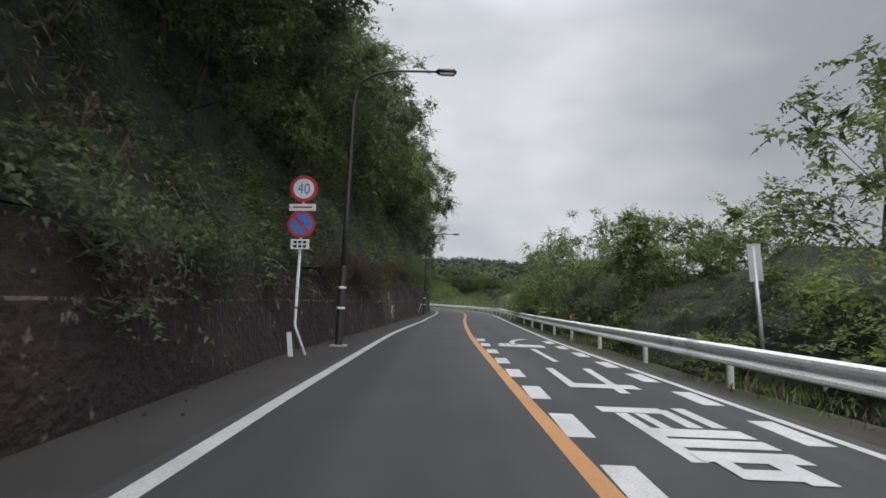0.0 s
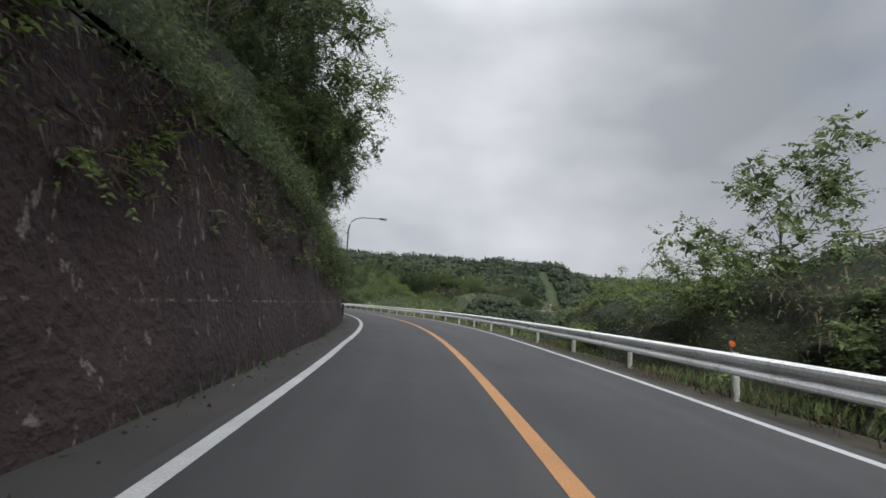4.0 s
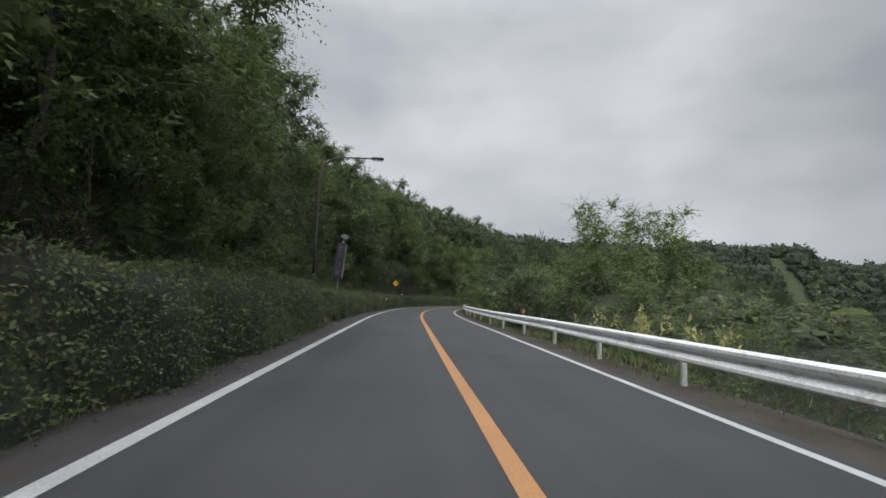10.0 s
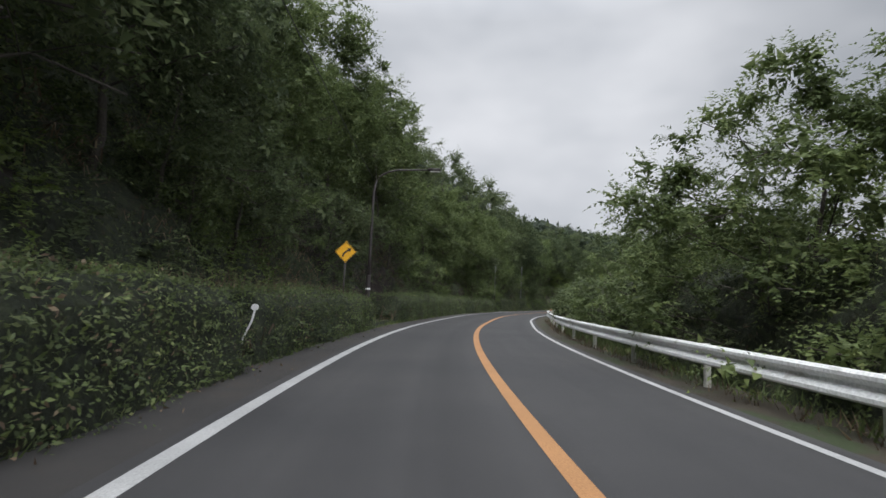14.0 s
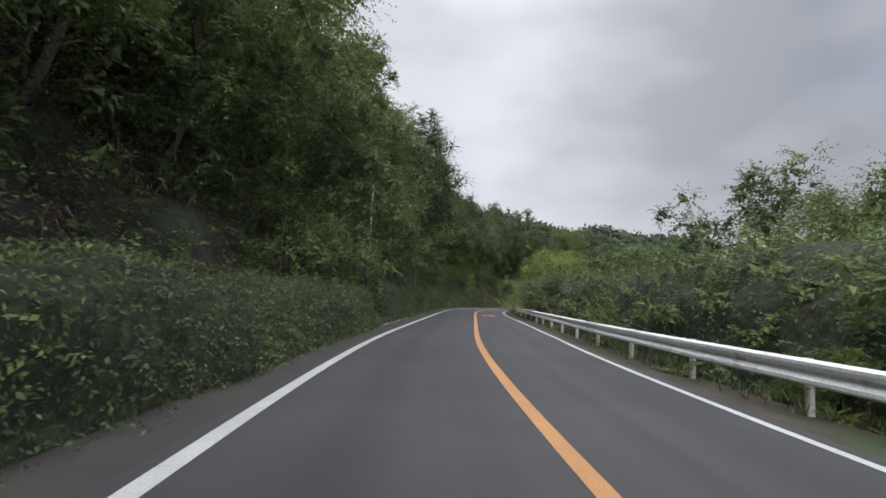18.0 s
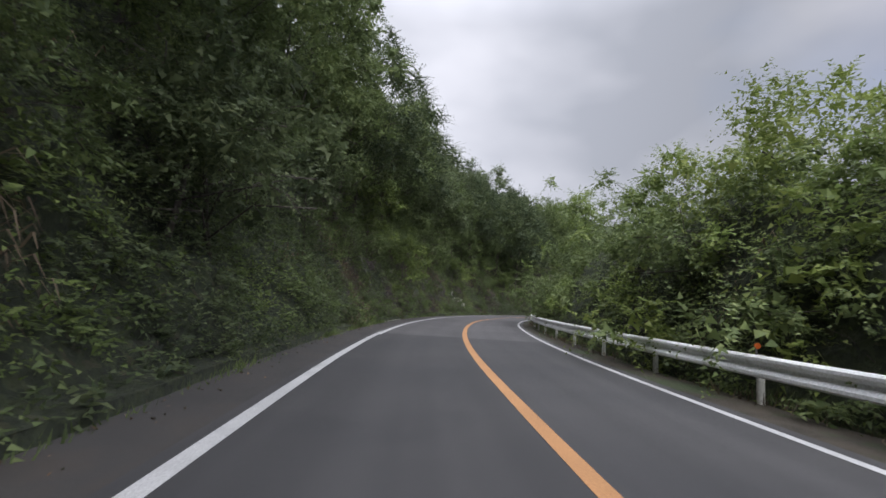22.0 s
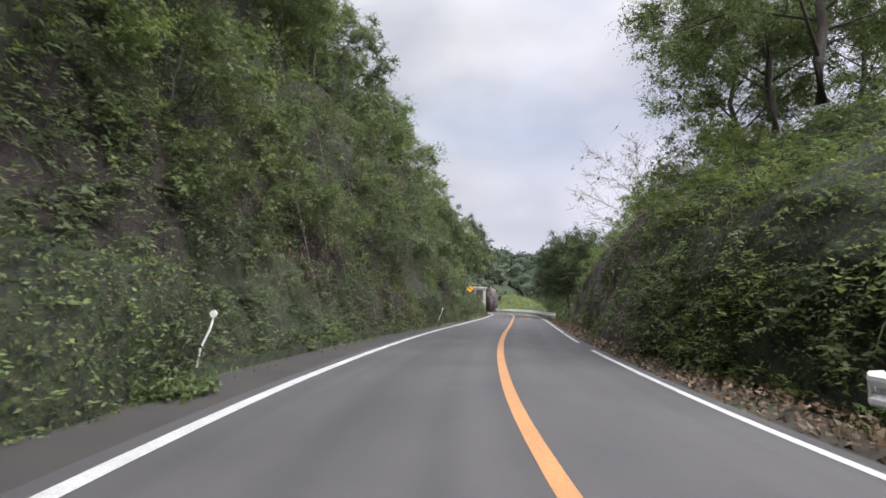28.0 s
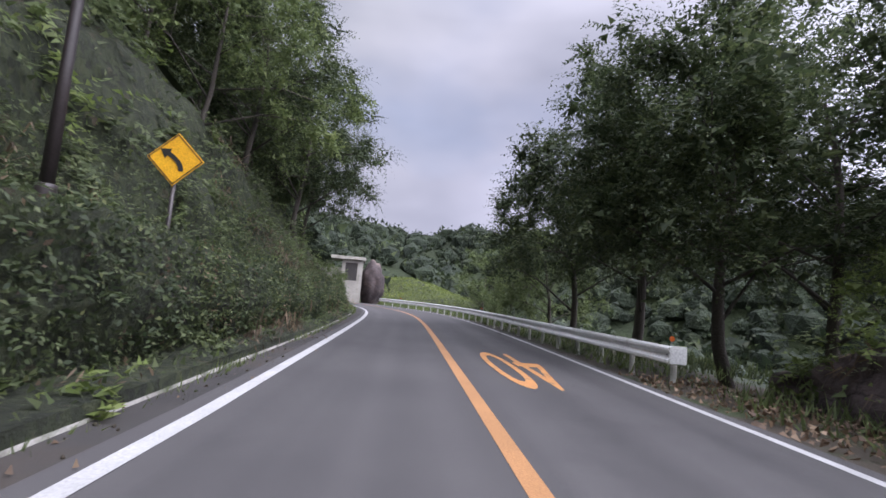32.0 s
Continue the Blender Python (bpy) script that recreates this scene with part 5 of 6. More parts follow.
plant("bare", 372.0, 10.4, float(keyed(372.0, CUT_H)) + 0.8, 1.05, 0, -16)
plant("bare", 383.0, 12.4, float(keyed(383.0, CUT_H)) + 0.6, 0.8, 120, 6)
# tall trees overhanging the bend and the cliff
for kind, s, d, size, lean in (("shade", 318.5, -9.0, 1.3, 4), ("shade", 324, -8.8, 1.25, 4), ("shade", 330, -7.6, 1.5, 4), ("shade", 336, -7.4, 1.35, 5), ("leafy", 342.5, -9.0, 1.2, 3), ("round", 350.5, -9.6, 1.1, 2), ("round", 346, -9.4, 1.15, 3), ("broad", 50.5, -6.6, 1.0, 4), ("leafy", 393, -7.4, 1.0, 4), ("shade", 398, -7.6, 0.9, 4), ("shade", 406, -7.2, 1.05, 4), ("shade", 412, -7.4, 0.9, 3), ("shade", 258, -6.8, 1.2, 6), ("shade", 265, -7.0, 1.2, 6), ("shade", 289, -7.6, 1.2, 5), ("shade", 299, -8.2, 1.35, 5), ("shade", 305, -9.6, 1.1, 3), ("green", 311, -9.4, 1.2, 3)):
    plant(kind, s, d, None, size, 0, lean)
# bushes growing out of the bank
s = 131.0
while s < 372:
    d = float(foot_at(s)) - r.uniform(1.6, 4.2)
    if not 200 < s < 214:
        plant(r.choice(["bush", "shrub", "bush"]), s, d, None, r.uniform(0.75, 1.25) if s < 284 else r.uniform(0.7, 1.35), r.uniform(0, 360), 0)
    s += r.uniform(3.0, 5.4) if s < 284 else r.uniform(2.0, 4.2)
# low growth on the ledge at the foot of the steep bank
s = 277.0
while s < 337:
    plant(r.choice(["shrub", "bush", "dark_bush"]), s, float(foot_at(s)) - r.uniform(0.25, 0.9), None, r.uniform(0.24, 0.42), r.uniform(0, 360))
    s += r.uniform(2.0, 3.4)
# larger shrubs higher on the bank
s = 40.0
while s < 376:
    up = r.uniform(0.15, 0.75) if s > 131 else r.uniform(0.35, 0.85)
    ds, zs = bank_poly(np.array([s]))
    d = float(ds[0, 2] + (ds[0, 3] - ds[0, 2]) * up)
    if not 202 < s < 212:
        kind = r.choice(["bush", "shrub", "bush", "pale_bush"] if 284 < s < 344 else ["bush", "shrub", "dark_bush", "dark_bush"])
        plant(kind, s, d, None, r.uniform(1.0, 1.7) * (0.62 if s > 344 else 1.0), r.uniform(0, 360), 8)
    s += r.uniform(0.8, 1.7) if 308 < s < 344 else r.uniform(1.2, 2.3) if s > 131 else r.uniform(1.8, 3.0)
# bushes along the top of the rock cut
s = 352.0
while s < 387:
    f0, h0 = float(np.interp(s, sc, cf)), float(np.interp(s, sc, ch))
    plant(r.choice(["bush", "shrub", "pale_bush", "bush"]), s, f0 + 0.5 * h0 + r.uniform(0.2, 1.6), h0 + r.uniform(-0.3, 0.3), r.uniform(0.6, 1.1), r.uniform(0, 360))
    s += r.uniform(1.2, 2.4)
# bushes crowding the rail and the slope behind it
s = 48.0
while s < 338:
    if not 110 < s < 150:
        h = float(keyed(s, THICK_H))
        kind = r.choice(["bush", "shrub", "pale_bush"] if s < 150 or s > 284 else ["bush", "shrub", "dark_bush"])
        plant(kind, s, 5.6 + r.uniform(0, 1.6), -0.6 + 0.25 * max(0.0, h - 1.5), r.uniform(0.8, 1.15) * min(1.5, max(0.55, 0.35 + 0.33 * h)), r.uniform(0, 360))
    s += r.uniform(2.8, 4.8)
for kind, s, d, size in (("pale_bush", 229.3, 4.7, 0.42), ("shrub", 230.6, 4.9, 0.42), ("pale_bush", 294.6, 4.5, 0.35), ("bush", 309.3, 4.5, 0.42), ("pale_bush", 307.9, 4.5, 0.45), ("bush", 305.6, 4.7, 0.5), ("pale_bush", 303.2, 4.7, 0.55), ("shrub", 300.9, 4.8, 0.5), ("bush", 313.5, 4.7, 0.5), ("pale_bush", 255.5, 4.9, 0.35)):
    plant(kind, s, d, -0.15, size, (s * 61) % 360)
for kind in TREES:
    if kind not in used:
        plant(kind, 60, 9.5, None, 1.0)

# ---- far forest on the hills and the valley floor ----
frng = np.random.default_rng(17)
ico = bmesh.new()
bmesh.ops.create_icosphere(ico, subdivisions=1, radius=1)
ico_v, ico_f = np.array([v.co[:] for v in ico.verts]), np.array([[v.index for v in f.verts] for f in ico.faces])
ico.free()


def forest(name, x, y, size, label, z=None):
    n = len(x)
    z = hill_height(x, y) if z is None else z
    sc = size[:, None, None] * np.array([1, 1, 0.85])
    jit = 1 + 0.45 * (frng.random((n, len(ico_v), 1)) - 0.5)
    v = np.stack([x, y, z + size * 0.45], -1)[:, None] + ico_v[None] * sc * jit * 0.86
    f = (ico_f[None] + (np.arange(n) * len(ico_v))[:, None, None]).reshape(-1, 3)
    me = mesh_of(name, v.reshape(-1, 3).tolist(), f.tolist())
    tagged(link_mesh(name, me, CANOPY), label, "forest", kind="stuff")
    nrm = unit(frng.normal(size=(n, 34, 3)) + [0, 0, 0.5])
    p = np.stack([x, y, z + size * 0.45], -1)[:, None] + nrm * (sc * (0.72 + 0.38 * frng.random((n, 34, 1))))
    q = leaf_quads(frng, p.reshape(-1, 3), nrm.reshape(-1, 3), np.repeat(size, 34)[:, None] * 0.29, slim=0.75, lift=0.3, droop=0.1)
    half = frng.random(n).repeat(34) < 0.90
    for nm, m, mt in ((name + "_leaves_dark", half, LEAF_FAR), (name + "_leaves", ~half, LEAF_DARK)):
        tagged(link_mesh(nm, quad_mesh(nm, q[m]), mt), label, "forest", kind="stuff")


az, rr = np.radians(frng.uniform(-22, 118, 9000)), np.sqrt(frng.uniform(0.0, 1.75, 9000))
reach = keyed(np.degrees(az), [(-22, 250), (10, 225), (24, 240), (30, 300), (44, 335), (54, 260), (68, 185), (125, 180)])
fx, fy = HILL_C[0] + rr * reach * np.sin(az), HILL_C[1] + rr * reach * np.cos(az)
till = int(430 / STEP)
dist = np.min(np.hypot(fx[:, None] - ROAD_X[None, :till:20], fy[:, None] - ROAD_Y[None, :till:20]), 1)
past = at(np.arange(432, 476, 2.0), 4.0, 0)
ok = (dist > 22) & (np.min(np.hypot(fx[:, None] - past[None, :, 0], fy[:, None] - past[None, :, 1]), 1) > 6)
forest("far_forest", fx[ok], fy[ok], 2.2 + 4.2 * frng.random(ok.sum()) ** 2.2, "dark green mixed forest on the far hills")
vs, vd = frng.uniform(85, 345, 2200), frng.uniform(9.5, 62, 2200)
vp = at(vs, vd, 0)
forest("valley_forest", vp[:, 0], vp[:, 1], frng.uniform(1.2, 2.6, 2200), "green scrub and trees on the valley slope", np.maximum(right_z(vs, vd), -14) - 0.6)
vs, vd = frng.uniform(40, 470, 1700), -frng.uniform(15, 66, 1700)
vp = at(vs, vd, 0)
forest("hilltop_forest", vp[:, 0], vp[:, 1], frng.uniform(2.0, 3.8, 1700) * np.where(vs > 215, 1.3, 1.0), "dark woods on the hilltop behind the bank", np.array([bank_z(a, b) for a, b in zip(vs, vd)]) + 0.5 + 3.5 * np.clip((vs - 205) / 30, 0, 1) * np.clip((-vd - 14) / 10, 0, 1))
vs, vd = frng.uniform(325, 440, 950), frng.uniform(11.5, 50, 950)
ok = ((vd > 20) | (vs < 336)) & ((vs < 388) | (vd > 23))
vs, vd = vs[ok], vd[ok]
vp = at(vs, vd, 0)
forest("spur_forest", vp[:, 0], vp[:, 1], frng.uniform(1.4, 2.6, len(vs)), "dark trees on the spur behind the rock cut", -0.5 + np.where((vs > 336) & (vs < 387), np.interp(vs, sc, cut_back(sc, cw, ch, d2, 2.4)) * (1 - np.clip((vd - 17) / 18, 0, 1)) - 13 * np.clip((vd - 17) / 18, 0, 1), right_z(vs, vd)))


vs, vd = frng.uniform(388, 500, 1300), frng.uniform(8, 49, 1300)
ok = np.where(vs < 432, vd > 15, np.where(vs < 470, vd > 25, vd > 8))
vs, vd = vs[ok], vd[ok]
vp = at(vs, vd, 0)
forest("bend_scrub", vp[:, 0], vp[:, 1], frng.uniform(1.0, 2.0, len(vs)), "low dark scrub on the slope outside the bend", right_z(vs, vd) - 0.7)
az, rr = np.radians(frng.uniform(118, 338, 2200)), np.sqrt(frng.uniform(0.15, 1.4, 2200))
fx, fy = HILL_C[0] + rr * 240 * np.sin(az), HILL_C[1] + rr * 240 * np.cos(az)
dist = np.min(np.hypot(fx[:, None] - ROAD_X[None, :till:20], fy[:, None] - ROAD_Y[None, :till:20]), 1)
ok = dist > 75
forest("rear_forest", fx[ok], fy[ok], frng.uniform(3.5, 6.5, ok.sum()), "dark green woods on the hills behind the bank")


fx, fy = frng.uniform(85, 160, 900), frng.uniform(350, 425, 900)
dist = np.min(np.hypot(fx[:, None] - ROAD_X[None, :till:20], fy[:, None] - ROAD_Y[None, :till:20]), 1)
ok = (dist > 12) & (dist < 45) & (hill_height(fx, fy) > 3.0) & (np.min(np.hypot(fx[:, None] - past[None, :, 0], fy[:, None] - past[None, :, 1]), 1) > 5)
forest("end_slope_forest", fx[ok], fy[ok], frng.uniform(1.6, 3.0, ok.sum()), "dark trees on the slope above the end of the road")

az, rr = np.radians(frng.uniform(95, 200, 700)), 125 * np.sqrt(frng.random(700))
fx, fy = HILL_C[0] + rr * np.sin(az), HILL_C[1] + rr * np.cos(az)
dist = np.min(np.hypot(fx[:, None] - ROAD_X[None, :till:20], fy[:, None] - ROAD_Y[None, :till:20]), 1)
ok = dist > 55
forest("valley_floor_forest", fx[ok], fy[ok], frng.uniform(3.0, 5.0, ok.sum()), "dark green woods on the valley floor")

# ---- guard rails ----
def disc_bm(radius, y, thick, seg=40):
    bm = bmesh.new()
    bmesh.ops.create_cone(bm, cap_ends=True, segments=seg, radius1=radius, radius2=radius, depth=thick, matrix=pose(0, y, 0, 90))
    return bm


def beam_profile():
    """Cross-section of a W-beam: outward offset and height."""
    pts = [(0.0, 0.42), (-0.05, 0.428), (-0.088, 0.455), (-0.088, 0.498), (-0.035, 0.545), (-0.005, 0.56), (-0.005, 0.60), (-0.035, 0.615), (-0.088, 0.662), (-0.088, 0.702), (-0.05, 0.728), (0.0, 0.735)]
    pts = [(a, 0.362 + (b - 0.42) * 1.1) for a, b in pts]
    return pts + [(a + 0.006, b) for a, b in pts[::-1]]


def guard_rail(name, s0, s1, d_of, label, stations, reflector_at):
    top = thing(name, label, "guard rail")
    prof = beam_profile()
    bolt_bm = bmesh.new()
    bmesh.ops.create_cone(bolt_bm, cap_ends=True, segments=8, radius1=0.022, radius2=0.016, depth=0.02, matrix=pose(0, 0, 0, 0, -90, 0))
    bolt_me = bpy.data.meshes.new("bolt")
    bolt_bm.to_mesh(bolt_me)
    bolt_bm.free()
    bolt_me.materials.append(GALV)
    ref_bm = disc_bm(0.05, -0.02, 0.03, 16)
    bmesh.ops.translate(ref_bm, verts=ref_bm.verts[:], vec=(0, 0, 0.84))
    stalk = box_bm(-0.012, 0.012, -0.01, 0.01, 0.66, 0.80)
    ref_me, stalk_me = bpy.data.meshes.new("reflector"), bpy.data.meshes.new("stalk")
    for b, me, mt in ((ref_bm, ref_me, ORANGE_REFLECTOR), (stalk, stalk_me, GALV)):
        b.to_mesh(me)
        b.free()
        me.materials.append(mt)
    beam_no = 0
    np_ = len(prof)
    s = s0
    while s < s1 - 0.5:
        e = min(s + 4.0, s1)
        q = np.linspace(s - 0.06, e + 0.06, 5)
        off = 0.004 * (round(s) % 2)
        vs = np.concatenate([at(x, d_of(x) - 0.06 + off + np.array([p[0] for p in prof]), np.array([p[1] for p in prof])) for x in q])
        fs = [(i * np_ + k, (i + 1) * np_ + k, (i + 1) * np_ + (k + 1) % np_, i * np_ + (k + 1) % np_) for i in range(4) for k in range(np_)]
        fs += [tuple(range(np_)), tuple(4 * np_ + k for k in range(np_))[::-1]]
        beam = link_mesh("beam", mesh_of("beam", vs.tolist(), fs), RAIL_MAT, top)
        if beam_no % 3 == 0:
            bolt = new("bolt", bolt_me)
            bolt.parent, bolt.matrix_basis = beam, spot(s + 0.12, d_of(s) - 0.068, 0.535)
            low = new("bolt", bolt_me)
            low.parent, low.matrix_basis = beam, spot(s - 0.02, d_of(s) - 0.068, 0.535)
        beam_no += 1
        s = e
    cyl = bmesh.new()
    bmesh.ops.create_cone(cyl, cap_ends=True, segments=12, radius1=0.06, radius2=0.06, depth=1.3, matrix=Matrix.Translation((0, 0, 0.05)))
    post_me = bpy.data.meshes.new("post")
    cyl.to_mesh(post_me)
    cyl.free()
    post_me.materials.append(POST_MAT)
    br = box_bm(-0.14, 0.05, -0.035, 0.035, 0.46, 0.62, 0.006)
    br_me = bpy.data.meshes.new("bracket")
    br.to_mesh(br_me)
    br.free()
    br_me.materials.append(POST_MAT)
    for post_no, s in enumerate(stations):
        po = new("post", post_me)
        po.parent, po.matrix_basis = top, spot(s, d_of(s) + 0.12)
        bo = new("bracket", br_me)
        bo.parent, bo.matrix_basis = po, Matrix.Identity(4)
        if post_no in reflector_at:
            for nm, me in (("reflector", ref_me), ("stalk", stalk_me)):
                ro = new(nm, me)
                ro.parent, ro.matrix_basis = po, Matrix.Translation((-0.06, 0, 0))
    return top


RAIL2_D = [(385, 4.25), (392, 4.1), (400, 3.9), (520, 3.9)]
# post stations, by their count along the rail
POSTS = np.interp(np.arange(-19, 71), [-19, -8, -5, -4, 0, 8, 14, 19, 25, 29, 36, 40, 45, 48, 51, 58, 70], [22.0, 61.4, 71.5, 75.4, 89.55, 119.45, 139.7, 157.75, 179.25, 193.35, 219.8, 232.45, 249.5, 259.55, 271.0, 295.95, 340.3])
guard_rail("guard_rail", 20, 341.4, lambda q: float(keyed(q, RAIL_D)), "weathered white steel guard rail on round posts", POSTS.tolist(), (11, 19, 29, 39, 44, 54, 64, 70, 80))
rail2 = guard_rail("guard_rail", 388.2, 432, lambda q: float(keyed(q, RAIL2_D)), "clean white steel guard rail starting past the rock cut", np.arange(388.4, 432, 1.65).tolist(), (0, 12, 24))


def rail_end(top, s, d, sign):
    """The rounded end plate of a rail."""
    bm = box_bm(-0.05, 0.22, -0.02, 0.02, 0.38, 0.72, 0.015)
    for v in bm.verts:
        v.co.y += sign * 0.35 * (v.co.x + 0.05) * 1.2
    ob = part("end_plate", bm, RAIL_MAT, top)
    ob.matrix_basis = spot(s, d - 0.10)


rail_end(bpy.data.objects["guard_rail"], 341.45, 3.6, 1)
rail_end(rail2, 388.15, 4.22, -1)


# ---- lamp posts, poles, signs ----
def lamp_post(label, s, d, arm=2.3, height=7.5, size=1.0, band=True, turn=0.0):
    top = thing("street_lamp", label, "street lamp", "street lamps")
    bend = [(0, 0, 0), (0, 0, height * 0.45), (0, 0, height * 0.86), (0.06, 0, height * 0.91), (0.22, 0, height * 0.955), (0.55, 0, height * 0.985), (1.0, 0, height), (arm, 0, height + 0.03)]
    tube_part("pole", [tube([(0, 0, -0.1), (0, 0, 0.02), (0, 0, 2.05), (0, 0, 2.085), (0, 0, 2.1)], [0.105, 0.105, 0.10, 0.10, 0.08], 12)], LAMP_BROWN, top)
    tube_part("upper_pole", [tube([(0, 0, 2.05)] + bend[1:], [0.075, 0.06, 0.05, 0.045, 0.04, 0.036, 0.034, 0.03], 10)], LAMP_BROWN, top)
    part("base_plate", box_bm(-0.2, 0.2, -0.2, 0.2, -0.03, 0.03, 0.008), CONCRETE, top)
    if band:
        for z in (0.98, 1.52):
            tube_part("reflective_band", [tube([(0, 0, z - 0.03), (0, 0, z + 0.03)], [0.112, 0.111], 12)], SIGN_WHITE, top, "white reflective band")
    head = part("lamp_head", box_bm(arm - 0.05, arm + 0.52, -0.11, 0.11, height - 0.03, height + 0.09, 0.04), LAMP_BROWN, top, smooth=True)
    part("lens", box_bm(arm + 0.06, arm + 0.46, -0.085, 0.085, height - 0.055, height - 0.025, 0.01), LENS_MAT, head)
    top.matrix_basis = spot(s, d, 0, turn, size)
    return top


lamp_post("dark brown street lamp in front of the stained wall", 54.75, -3.8, height=7.6)
lamp_post("dark brown street lamp at the wall's foot", 83.7, -3.6, height=7.15)
lamp_post("dark brown street lamp on a small concrete pad", 118.5, -4.05, height=7.45)
lamp_post("dark street lamp behind the hedge", 164.0, -5.05, height=7.4)
lamp_post("dark street lamp rising from the hedge", 200.9, -4.6, height=6.6)
hl = lamp_post("street lamp standing on the wooded slope", 353.0, -10.4, height=7.3)
hl.matrix_basis = spot(353.0, -10.4, bank_z(353.0, -10.4) - 1.5)
lamp_post("brown street lamp beside the yellow sign", 384.5, -4.9, height=7.7, arm=2.4)


def steel_pole(label, s, d, height, lean):
    top = thing("steel_pole", label, "pole")
    tube_part("shaft", [tube([(0, 0, -0.1), (0, 0, 0.02), (0, 0, 1.95), (0, 0, 1.985), (0, 0, 2.0)], [0.09, 0.09, 0.085, 0.085, 0.066], 10)], LAMP_BROWN, top)
    tube_part("upper_shaft", [tube([(0, 0, 1.95), (0, 0, height)], [0.062, 0.045], 10)], GALV, top)
    part("clamp", box_bm(-0.12, 0.12, -0.07, 0.07, height * 0.62, height * 0.62 + 0.08, 0.01), GALV, top)
    top.matrix_basis = spot(s, d) @ pose(0, 0, 0, 0, lean, 0)


steel_pole("straight grey steel pole behind the hedge", 244.0, -5.0, 6.3, 0.0)
steel_pole("straight steel pole in the undergrowth", 261.0, -5.0, 7.2, 1.0)


def cable(s0, d0, z0, s1, d1, z1, sag):
    a, b = at(s0, d0, z0), at(s1, d1, z1)
    pts = [a * (1 - w) + b * w - np.array([0, 0, sag * 4 * w * (1 - w)]) for w in np.linspace(0, 1, 14)]
    ob = tube_part("overhead_cable", [tube(pts, [0.012] * 14, 4)], SIGN_BLACK)
    tagged(ob, "thin black overhead cable between poles", "cable")


cable(118.5, -4.05, 6.3, 164.0, -5.05, 6.6, 0.5)
cable(164.0, -5.05, 6.6, 200.9, -4.6, 6.1, 0.4)
cable(200.9, -4.6, 6.1, 244.0, -5.0, 6.2, 0.5)


def lifted(ob, z, turn=0.0):
    ob.matrix_basis = pose(0, 0, z, 0, turn, 0)
    return ob


def speed_sign(s, d):
    top = thing("road_sign", "speed limit and no-parking signs on a bent white post", "road sign")
    tube_part("post", [tube([(0.28, 0, -0.05), (0.0, 0, 0.62), (0.0, 0, 3.9)], [0.034, 0.032, 0.03], 10)], SIGN_WHITE, top)
    tube_part("reflective_band", [tube([(0, 0, 0.98), (0, 0, 1.03)], [0.037, 0.037], 10)], ORANGE_REFLECTOR, top, "orange reflective band")
    a = lifted(part("speed_limit_plate", disc_bm(0.30, -0.05, 0.012), SIGN_RED, top, "red-ringed white speed limit disc"), 3.62)
    part("white_disc", disc_bm(0.225, -0.060, 0.004), SIGN_WHITE, a)
    num = link_mesh("number", fit_text(text_mesh("number", "40", 1.0, 0.001), 0.27, 0.24), SIGN_BLUE, a)
    num.matrix_basis = pose(0, -0.066, 0, 90)
    b = lifted(part("extra_plate", box_bm(-0.29, 0.29, -0.056, -0.044, -0.075, 0.075, 0.004), SIGN_WHITE, top), 3.20, -3)
    part("bar", box_bm(-0.21, 0.21, -0.062, -0.056, -0.02, 0.02), SIGN_RED, b)
    c = lifted(part("no_parking_plate", disc_bm(0.30, -0.05, 0.012), SIGN_RED, top, "blue no-parking disc with red ring"), 2.82)
    part("blue_disc", disc_bm(0.235, -0.060, 0.004), SIGN_BLUE, c)
    sl = part("slash", box_bm(-0.24, 0.24, -0.066, -0.061, -0.032, 0.032), SIGN_RED, c)
    sl.matrix_basis = pose(0, 0, 0, 0, 45, 0)
    e = lifted(part("time_plate", box_bm(-0.20, 0.20, -0.056, -0.044, -0.11, 0.11, 0.004), SIGN_WHITE, top), 2.38, -2)
    for z in (0.045, -0.045):
        for x in (-0.1, 0.0, 0.1):
            part("bar", box_bm(x - 0.035, x + 0.035, -0.062, -0.056, z - 0.03, z + 0.03), SIGN_BLACK, e)
    top.matrix_basis = spot(s, d, 0, 4)


speed_sign(52.45, -4.3)


